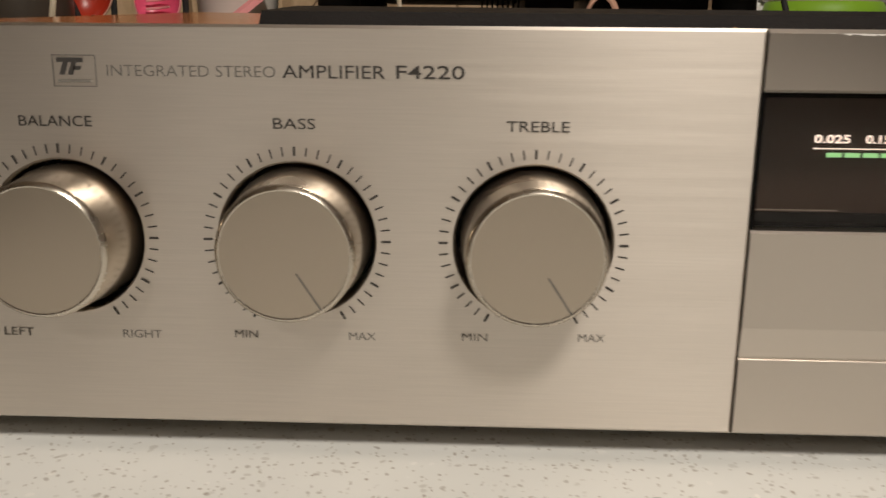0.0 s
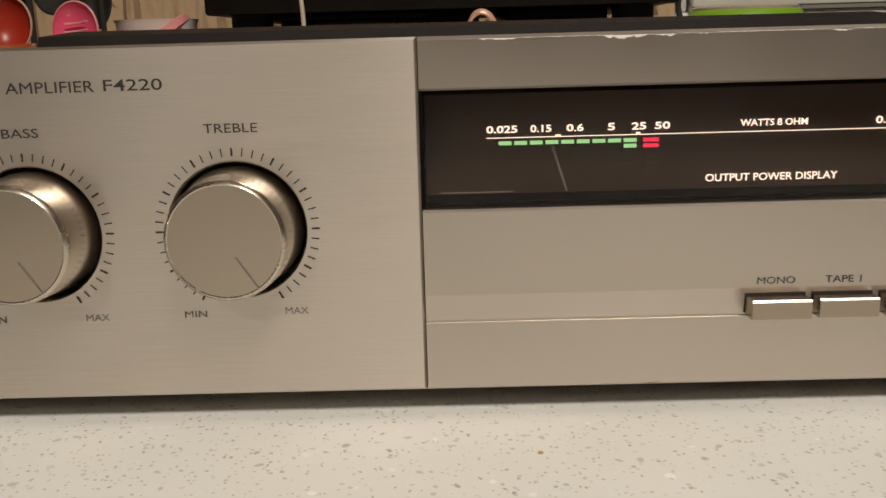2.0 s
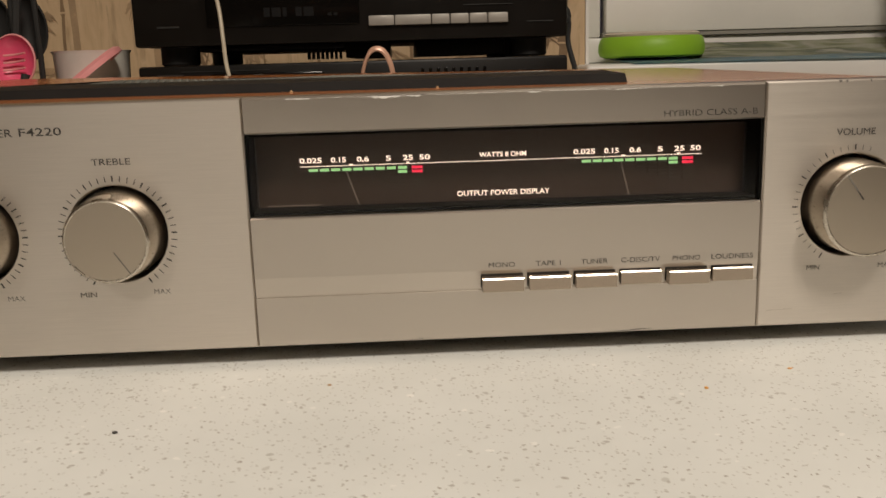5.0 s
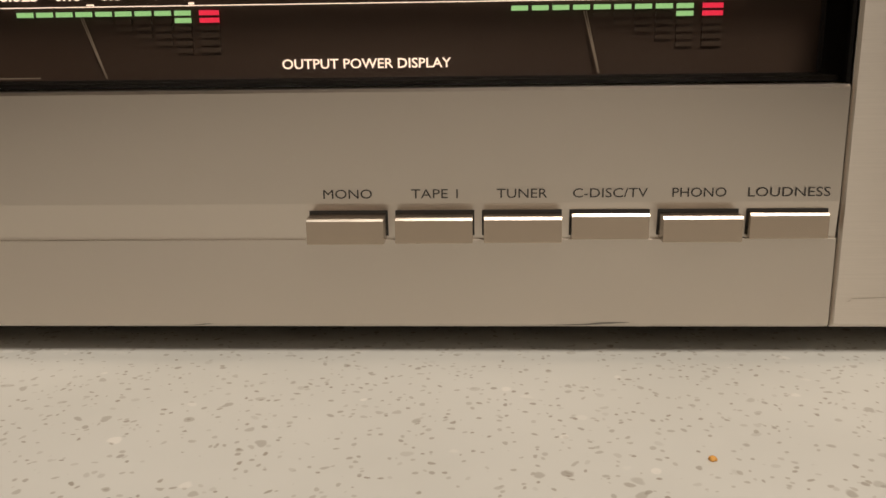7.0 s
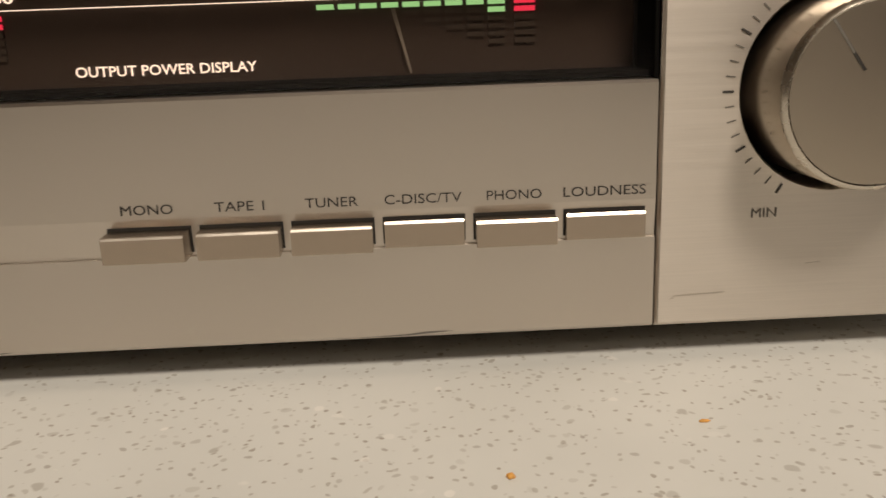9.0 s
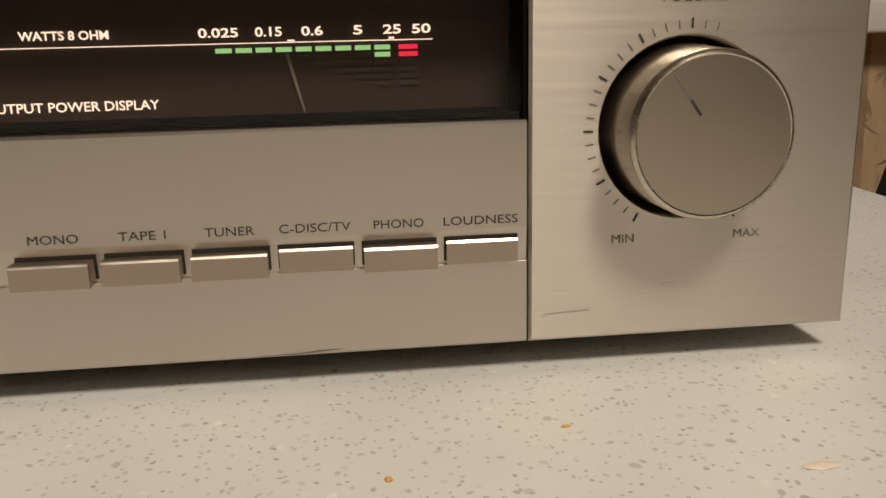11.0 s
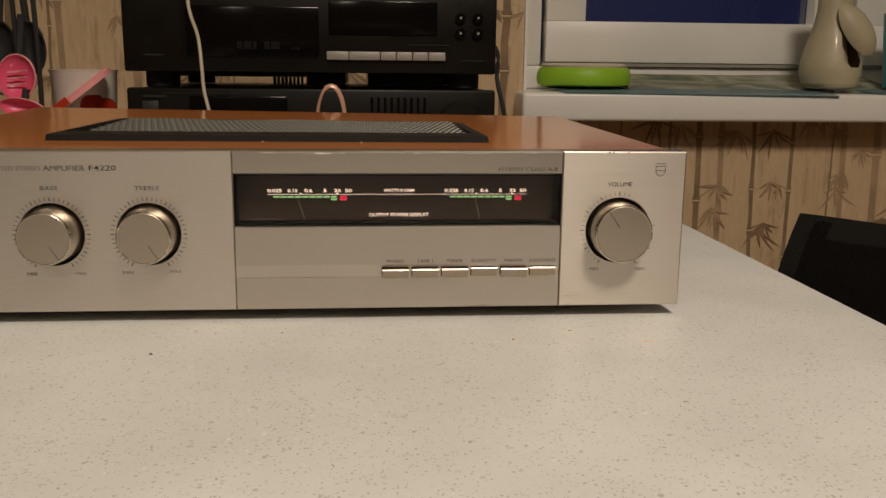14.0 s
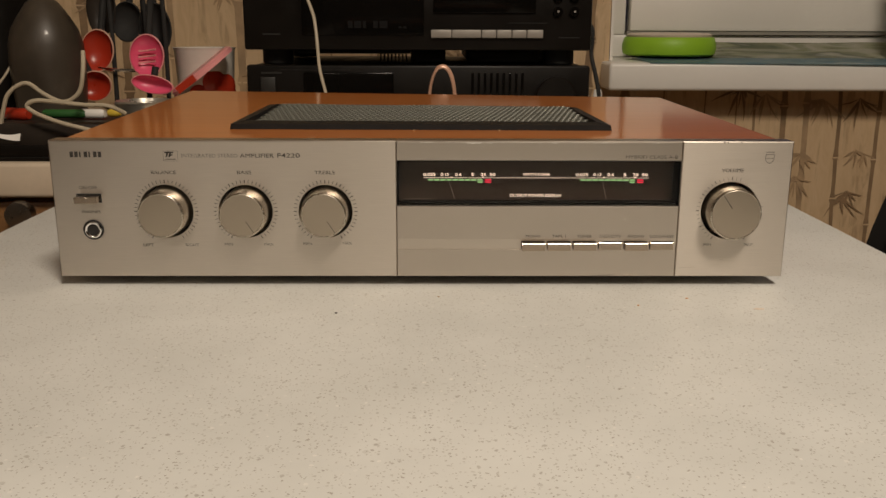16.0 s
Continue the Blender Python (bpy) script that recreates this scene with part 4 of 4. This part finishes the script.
# ---- cables ----
tagged(finish("hanging_cable", tube([(-0.152, 0.635, 1.00), (-0.149, 0.62, 0.94), (-0.138, 0.61, 0.905), (-0.1335, 0.60, 0.870), (-0.131, 0.595, 0.845), (-0.122, 0.585, 0.812), (-0.112, 0.57, 0.78), (-0.09, 0.55, 0.7545)], 0.0020), CABLE_WHITE), "thin ivory cable hanging in front of the hi-fi units", "cable")
tagged(finish("speaker_cable", tube([(-0.004, 0.47, 0.7535), (0.001, 0.455, 0.79), (0.0025, 0.45, 0.830), (0.008, 0.45, 0.850), (0.0155, 0.45, 0.8555), (0.023, 0.45, 0.850), (0.028, 0.45, 0.832), (0.031, 0.455, 0.79), (0.035, 0.47, 0.7535)], 0.0026, 8, 6, 0.6), CABLE_COPPER), "loop of copper-coloured speaker cable standing up behind the amplifier", "cable")
tagged(finish("power_cable", tube([(0.205, 0.99, 0.94), (0.214, 0.72, 0.90), (0.213, 0.69, 0.86), (0.219, 0.68, 0.83), (0.224, 0.68, 0.80), (0.222, 0.69, 0.755)], 0.0028), RUBBER), "black power cable beside the hi-fi units", "cable")
for x in (0.211, 0.229):
    plug = thing("plug", (x, 0.72, WT), "small white mains plug standing on the worktop", "plug", "plugs by the hi-fi")
    part("plug_body", lathe([(0, WT), (0.007, WT), (0.0075, WT + 0.045), (0.005, WT + 0.062), (0, WT + 0.063)], pose(x, 0.72, 0), 20), WHITE, plug)

# ---- on the window sill ----
SZ = 0.832
bowl = thing("plastic_tray", (0.465, 1.275, SZ), "lime green round plastic tray with pale inside", "tray")
m = pose(0.465, 1.275, SZ + 0.0085)
part("rim", lathe([(0, 0.0), (0.080, 0.0), (0.087, 0.003), (0.0895, 0.011), (0.089, 0.022), (0.086, 0.032), (0.083, 0.035), (0.080, 0.031), (0.076, 0.008), (0, 0.008)], m, 56), GREEN, bowl)
part("lid", lathe([(0, 0.041), (0.050, 0.043), (0.076, 0.042), (0.0815, 0.039), (0.0795, 0.033), (0, 0.031)], m, 56), PALE, bowl, "pale pinkish lid")


def sheet(name, cx, cy, w, d, lift, turn, material, label):
    """A limp printed sheet, wavy, with thickness."""
    bm = bmesh.new()
    nxs, nys, rows = 24, 8, []
    for j in range(nys + 1):
        row = []
        for i in range(nxs + 1):
            u, v = i / nxs - 0.5, j / nys
            p = pose(cx, cy, 0, 0, 0, turn) @ Vector((u * w, (v - 0.5) * d, 0))
            z = SZ + 0.0012 - (0.35 * max(0.0, 1.118 - p.y) if p.y < 1.118 else 0.0) + lift * v ** 1.3 + 0.004 * v * (0.5 + 0.5 * noise.noise((p.x * 9, p.y * 7, w)))
            row.append(bm.verts.new((p.x, p.y, z)))
        rows.append(row)
    for a, b in zip(rows, rows[1:]):
        for i in range(nxs):
            bm.faces.new((a[i], a[i + 1], b[i + 1], b[i]))
    bmesh.ops.solidify(bm, geom=bm.faces, thickness=0.0008)
    tagged(finish(name, bm, material), label, "sheet")


sheet("printed_sheet", 0.645, 1.226, 0.50, 0.228, 0.006, -0.8, MAT_BLUE, "blue printed plastic sheet lying on the sill")
sheet("plastic_mat", 0.80, 1.285, 0.56, 0.17, 0.028, 0, MAT_GREEN, "grey-green glossy mat leaning against the window frame")
sheet("printed_sheet", 1.20, 1.235, 0.42, 0.19, 0.010, 0, MAT_BLUE, "dark blue printed plastic sheet lying on the sill")

jug = thing("ceramic_jug", (0.925, 1.215, SZ), "cream glazed ceramic jug with wide spout", "jug")
m = pose(0.925, 1.215, SZ + 0.012)
curve = [(0.044, 0), (0.050, 0.006), (0.0545, 0.022), (0.0555, 0.034), (0.0545, 0.046), (0.052, 0.058), (0.049, 0.070), (0.0455, 0.082), (0.042, 0.094), (0.0385, 0.106), (0.035, 0.120), (0.032, 0.140), (0.031, 0.165), (0.036, 0.190)]
curve = [(p[0] + (q[0] - p[0]) * k / 5, p[1] + (q[1] - p[1]) * k / 5) for p, q in zip(curve, curve[1:]) for k in range(5)]
body = lathe([(0, 0)] + curve + [(0.036, 0.190), (0.033, 0.190), (0.028, 0.165), (0.028, 0.140), (0, 0.13)], m, 144)
# the open mouth below the lip
mouth = []
for f in body.faces:
    c = m.inverted() @ f.calc_center_median()
    az = math.degrees(math.atan2(c.x, -c.y))
    if 0.036 < c.z < 0.112 and c.xy.length > 0.03:
        u = (c.z - 0.036) / 0.076
        if abs(az - (22 - 24 * u)) < 24 * math.sqrt(max(0.0, 1 - u)) * min(1.0, 0.35 + 4 * u):
            mouth.append(f)
bmesh.ops.delete(body, geom=mouth, context="FACES")
part("jug_body", body, CERAMIC, jug)
part("jug_inside", lathe([(r * 0.55, z) for r, z in curve[5:-20]], m, 48), CERAMIC, jug, "shaded hollow behind the lip")
petal = lathe([(0, -0.014), (0.5, -0.011), (0.85, -0.003), (1.0, 0.006), (0.95, 0.008), (0.80, 0.001), (0.46, -0.005), (0, -0.008)], pose(0.949, 1.168, 0.950, -14, -34, 18) @ FRONT @ Matrix.Diagonal((0.029, 0.055, -1.0, 1)), 40)
part("spout", petal, CERAMIC, jug, "wide petal-shaped lip")

cup = thing("plastic_cup", (1.082, 1.23, SZ), "turquoise plastic cup on the sill", "cup")
part("cup_body", lathe([(0, 0.012), (0.036, 0.012), (0.046, 0.150), (0.044, 0.150), (0.034, 0.016), (0, 0.016)], pose(1.082, 1.23, SZ), 40), BLUE, cup)

# ---- black chair beside the table ----
chair = thing("chair", (0.62, 0.50, 0), "black leatherette dining chair beside the table", "chair")


TURN_CHAIR = Matrix.Translation((0.428, 0.30, 0)) @ Matrix.Rotation(radians(-18), 4, "Z") @ Matrix.Translation((-0.428, -0.30, 0))


def backrest():
    bm = bmesh.new()
    n, rows = 28, []
    for j in range(15):
        v = j / 14
        half = 0.225 - 0.032 * v ** 3
        row = []
        for i in range(n + 1):
            u = 2 * i / n - 1
            row.append(bm.verts.new((0.621 + u * half, 0.300 + 0.018 * u * u - 0.02 * (1 - v), 0.47 + 0.281 * v - 0.018 * v * (u + 1) ** 1.2)))
        rows.append(row)
    for a, b in zip(rows, rows[1:]):
        for i in range(n):
            bm.faces.new((a[i], a[i + 1], b[i + 1], b[i]))
    bmesh.ops.solidify(bm, geom=bm.faces, thickness=0.02)
    bmesh.ops.bevel(bm, geom=[e for e in bm.edges if len(e.link_faces) == 2 and e.calc_face_angle(0) > 1.0], offset=0.005, segments=3, affect="EDGES")
    bm.transform(TURN_CHAIR)
    return bm


part("backrest", backrest(), CHAIR, chair)
seat = box(0.40, 0.85, 0.295, 0.74, 0.42, 0.475, 0.018, 3)
seat.transform(TURN_CHAIR)
part("seat", seat, CHAIR, chair)
for x in (0.425, 0.825):
    for y in (0.32, 0.71):
        part("leg", lathe([(0, 0), (0.013, 0), (0.018, 0.421), (0, 0.421)], TURN_CHAIR @ pose(x, y, 0), 16), STEEL, chair)

# ---- clutter at the back corner of the worktop ----
stand = thing("utensil_stand", (-0.385, 0.72, WT), "black wire utensil stand with red and pink spoons hanging", "utensil stand")
part("stand_base", lathe([(0, WT), (0.062, WT), (0.062, WT + 0.006), (0.055, WT + 0.010), (0, WT + 0.010)], pose(-0.39, 0.73, 0), 36), BLACK, stand)
for x, y in ((-0.415, 0.70), (-0.372, 0.705), (-0.349, 0.71), (-0.388, 0.75)):
    part("pole", tube([(x, y, WT + 0.008), (x + 0.001, y, 0.9), (x - 0.004, y, 1.1)], 0.0030 if x != -0.372 else 0.0024), RUBBER, stand)
part("ring", tube([(-0.436, 0.700, 0.841), (-0.410, 0.688, 0.839), (-0.383, 0.690, 0.838), (-0.360, 0.70, 0.839)], 0.0022), CHROME, stand, "chrome wire ring")
part("ring", tube([(-0.440, 0.700, 0.793), (-0.420, 0.690, 0.789), (-0.405, 0.690, 0.797)], 0.0022), CHROME, stand, "chrome wire ring")


def spoon(name, x, y, z, w, h, tilt, roll, material, label, handle):
    pale = {RED: RED_RIM, PINK: PINK_PALE}.get(material, material)
    m = pose(x, y, z, tilt, roll, 0)
    s = thing(name, (x, y, z), label, "spoon", "hanging utensils")
    bowl_m = m @ FRONT @ Matrix.Diagonal((w, h, 1, 1))
    part("bowl", lathe([(0, -0.010), (0.5, -0.008), (0.85, -0.002), (1.0, 0.004), (0.96, 0.006), (0.82, 0.001), (0.48, -0.004), (0, -0.006)], bowl_m, 36), material, s)
    # on red and pink spoons the rim's highlight is in this ring's paler colour
    part("rim", lathe([(0.97, 0.0066), (1.02, 0.0062), (1.03, 0.0046), (0.985, 0.0042), (0.97, 0.0066)], bowl_m, 36), pale, s, "thin rim ring, on coloured spoons paler for the rim highlight")
    for k in range(3 if pale is PINK_PALE and h > 0.02 else 0):
        part("rib", tube([m @ Vector((u * w * 0.5, -0.0005 - 0.004 * abs(u), h * (0.25 - 0.28 * k) + 0.002 * u)) for u in (-1, 0, 1)], 0.0012, 6, 4), pale, s)
    p = [m @ Vector(q) for q in ((0, 0.002, h * 0.9), (0, 0.004, h * 0.9 + handle * 0.5), (0, 0.006, h * 0.9 + handle))]
    part("handle", tube(p, 0.0045, 10), RUBBER, s)


spoon("measuring_spoon", -0.433, 0.700, 0.863, 0.021, 0.027, -4, 8, RED, "red plastic measuring spoon hanging on the stand", 0.16)
spoon("measuring_spoon", -0.437, 0.690, 0.819, 0.022, 0.019, 8, -24, RED, "red plastic spoon bowl tilted on the stand", 0.02)
spoon("measuring_spoon", -0.366, 0.690, 0.857, 0.022, 0.027, -4, 4, PINK, "pink plastic measuring spoon hanging on the stand", 0.05)
spoon("measuring_spoon", -0.359, 0.682, 0.822, 0.027, 0.012, 10, 10, PINK, "pink plastic spoon bowl lying low on the stand", 0.01)
spoon("ladle", -0.403, 0.735, 0.900, 0.020, 0.026, 0, 6, RUBBER, "black plastic ladle hanging on the stand", 0.18)
spoon("ladle", -0.366, 0.735, 0.892, 0.021, 0.033, 0, -4, RUBBER, "black plastic ladle hanging on the stand", 0.18)
spoon("spatula", -0.436, 0.735, 0.918, 0.019, 0.036, 0, 4, SMOKED, "dark plastic spatula hanging on the stand", 0.16)

tub = thing("plastic_tub", (-0.300, 0.74, WT), "white plastic tub with red print and a tilted pink lid", "tub")
part("tub_body", lathe([(0, WT), (0.034, WT), (0.040, WT + 0.112), (0.042, WT + 0.116), (0.039, WT + 0.116), (0.032, WT + 0.004), (0, WT + 0.004)], pose(-0.306, 0.745, 0), 40), BUCKET, tub)
for a, z, s in ((-60, 0.822, 0.016), (-35, 0.815, 0.018), (-92, 0.806, 0.013), (-15, 0.80, 0.015)):
    p = Matrix.Translation((-0.306 + 0.0378 * math.cos(radians(a)), 0.745 + 0.0378 * math.sin(radians(a)), z)) @ pose(0, 0, 0, 90, 0, a + 90)
    part("red_spot", lathe([(0, 0.0025), (s * 0.7, 0.0022), (s, 0.0), (s * 0.8, -0.004), (0, -0.004)], p, 20), RED, tub, "red printed spot")
lid = part("lid", lathe([(0, 0.004), (0.044, 0.004), (0.048, 0.001), (0.048, -0.004), (0.045, -0.004), (0.044, 0.0), (0, 0.0)], pose(-0.295, 0.680, 0.839, 9, -37, 0), 40), PINK_PALE, tub, "pale pink lid hanging open")
patch = box(-0.014, 0.014, -0.0005, 0.0005, -0.0045, 0.0045)
patch.transform(pose(-0.303, 0.631, 0.8245, 0, -37, 0))
part("label_patch", patch, RED, lid, "red patch", smooth=False)

tin = thing("metal_tin", (-0.368, 0.60, WT), "low shiny metal tin behind the amplifier", "tin")
part("tin_body", lathe([(0, WT), (0.034, WT), (0.035, WT + 0.050), (0.037, WT + 0.053), (0.0345, WT + 0.055), (0.033, WT + 0.05), (0, WT + 0.048)], pose(-0.352, 0.62, 0), 40), TIN, tin)

jar = thing("smoked_container", (-0.484, 0.66, WT), "smoky translucent plastic dome, taupe, standing on the worktop", "container")
dome = [(0, 0.934), (0.010, 0.931), (0.020, 0.922), (0.031, 0.906), (0.040, 0.890), (0.0445, 0.872), (0.0455, 0.850), (0.0445, 0.820), (0.0425, 0.790), (0.0425, WT)]
part("dome", lathe(dome + [(0.040, WT), (0.0405, 0.79), (0.043, 0.85), (0.038, 0.889), (0.018, 0.920), (0, 0.931)], pose(-0.484, 0.66, 0), 48), SMOKY, jar)
part("rim", tube([(-0.550, 0.640, 0.812), (-0.538, 0.632, 0.822), (-0.528, 0.640, 0.838), (-0.522, 0.65, 0.856)], 0.0016), CABLE_WHITE, jar, "pale curved rim")
kettle = thing("black_kettle", (-0.60, 0.74, WT), "black plastic kettle behind the smoky dome", "kettle")
part("kettle_body", lathe([(0, WT), (0.082, WT), (0.084, WT + 0.02), (0.078, WT + 0.14), (0.066, WT + 0.235), (0.05, WT + 0.25), (0, WT + 0.255)], pose(-0.605, 0.75, 0), 48), BLACK, kettle)
part("handle", tube([(-0.545, 0.72, 0.985), (-0.520, 0.71, 0.990), (-0.507, 0.70, 0.955), (-0.510, 0.705, 0.90)], 0.009, 10), BLACK, kettle)
tray = thing("black_tray", (-0.42, 0.53, WT), "flat black tray full of cables and small things", "tray")
rim = box(-0.52, -0.335, 0.475, 0.585, WT, WT + 0.006, 0.002)
for b in ((-0.52, -0.335, 0.475, 0.480), (-0.52, -0.335, 0.580, 0.585), (-0.52, -0.515, 0.4805, 0.5795), (-0.340, -0.335, 0.4805, 0.5795)):
    add_box(rim, *b, WT + 0.0062, WT + 0.018, 0.001)
part("tray_body", rim, BLACK, tray)
tagged(finish("charger_cable", tube([(-0.479, 0.50, 0.776), (-0.472, 0.50, 0.802), (-0.463, 0.50, 0.823), (-0.443, 0.50, 0.834), (-0.426, 0.50, 0.823), (-0.408, 0.50, 0.814), (-0.395, 0.50, 0.816), (-0.384, 0.50, 0.827), (-0.379, 0.50, 0.849), (-0.381, 0.51, 0.868)], 0.0024), CABLE_WHITE), "ivory cable looping up out of the tray", "cable")
tagged(finish("charger_cable", tube([(-0.333, 0.49, 0.802), (-0.348, 0.48, 0.811), (-0.373, 0.48, 0.812), (-0.403, 0.48, 0.815), (-0.425, 0.48, 0.8165), (-0.436, 0.48, 0.811), (-0.427, 0.48, 0.803), (-0.405, 0.48, 0.794), (-0.375, 0.48, 0.786), (-0.345, 0.49, 0.778)], 0.0024), CABLE_WHITE), "ivory cable folded in the tray", "cable")
bm = bmesh.new()
for k in range(12):
    a = [bm.verts.new((-0.497 + 0.05 * u, 0.478 + 0.004 * v, 0.7755 + 0.006 * v + 0.0025 * math.sin(5 * u + v))) for u, v in ((k / 12, 0), ((k + 1) / 12, 0), ((k + 1) / 12, 1), (k / 12, 1))]
    bm.faces.new(a)
bmesh.ops.remove_doubles(bm, verts=bm.verts, dist=1e-5)
bmesh.ops.solidify(bm, geom=bm.faces, thickness=0.0006)
tagged(finish("paper_slip", bm, WHITE), "crumpled white paper slip at the tray's edge", "paper")
for x, y, z, r, ln, turn, mt, name, label in ((-0.470, 0.53, 0.797, 0.007, 0.034, 22, RED, "red_lighter", "red plastic lighter in the tray"), (-0.418, 0.535, 0.797, 0.005, 0.050, 4, LEAF, "marker_pen", "dark green marker pen in the tray"), (-0.386, 0.535, 0.797, 0.0055, 0.030, 8, WHITE, "adapter", "small white adapter in the tray"), (-0.361, 0.535, 0.798, 0.0045, 0.014, 6, YELLOW, "cable_plug", "yellow cable plug beside the amplifier")):
    c = Matrix.Translation((x, y, z)) @ Matrix.Rotation(radians(90), 4, "Y") @ Matrix.Rotation(radians(turn), 4, "X")
    tagged(finish(name, lathe([(0, -ln / 2), (r * 0.8, -ln / 2), (r, -ln / 2 + 0.003), (r, ln / 2 - 0.004), (r * 0.7, ln / 2), (0, ln / 2)], c, 18), mt), label, name.replace("_", " "))
tagged(finish("cable_box", box(-0.49, -0.342, 0.495, 0.575, WT + 0.0065, 0.7905, 0.006), SMOKED), "dark plastic box under the cables", "box")

# ---- crumbs and marks on the table ----


def crumb(name, x, y, sx, sy, h, material, label, seed):
    bm = bmesh.new()
    bmesh.ops.create_icosphere(bm, subdivisions=2, radius=1)
    for v in bm.verts:
        v.co *= 1 + 0.35 * noise.noise(v.co * 1.7 + Vector((seed, 0, 0)))
        v.co = Vector((x + v.co.x * sx, y + v.co.y * sy, T + max(0.0, (v.co.z + 0.6)) * h))
    tagged(finish(name, bm, material), label, "crumb", "crumbs on the table")


crumb("crumb", 0.1180, -0.0375, 0.0006, 0.0006, 0.0004, ORANGE, "tiny orange crumb on the table", 1)
crumb("crumb", 0.1480, -0.0245, 0.0008, 0.0003, 0.0003, ORANGE, "tiny orange shred on the table", 2)
crumb("crumb", -0.0455, -0.0505, 0.0008, 0.0006, 0.0004, INK, "tiny black crumb on the table", 3)
crumb("crumb", 0.0090, -0.0215, 0.0006, 0.0005, 0.0003, TAN, "tiny tan crumb on the table", 5)
crumb("crumb", 0.1820, -0.0435, 0.0030, 0.0012, 0.0003, PALE, "small pale mark on the table", 4)


for x, y, s in ((-0.006, 0.0540, 0.0006), (0.047, 0.0545, 0.0006)):
    bm = bmesh.new()
    bmesh.ops.create_icosphere(bm, subdivisions=1, radius=1)
    for v in bm.verts:
        v.co *= 1 + 0.4 * noise.noise(v.co * 2 + Vector((x * 90, 0, 0)))
        v.co = Vector((x + v.co.x * s, y + v.co.y * s * 0.6, wood_z(x, y) + max(0.0, v.co.z + 0.5) * 0.0005))
    tagged(finish("crumb", bm, TAN), "tan crumb on the amplifier's wooden top", "crumb", "crumbs on the cover")
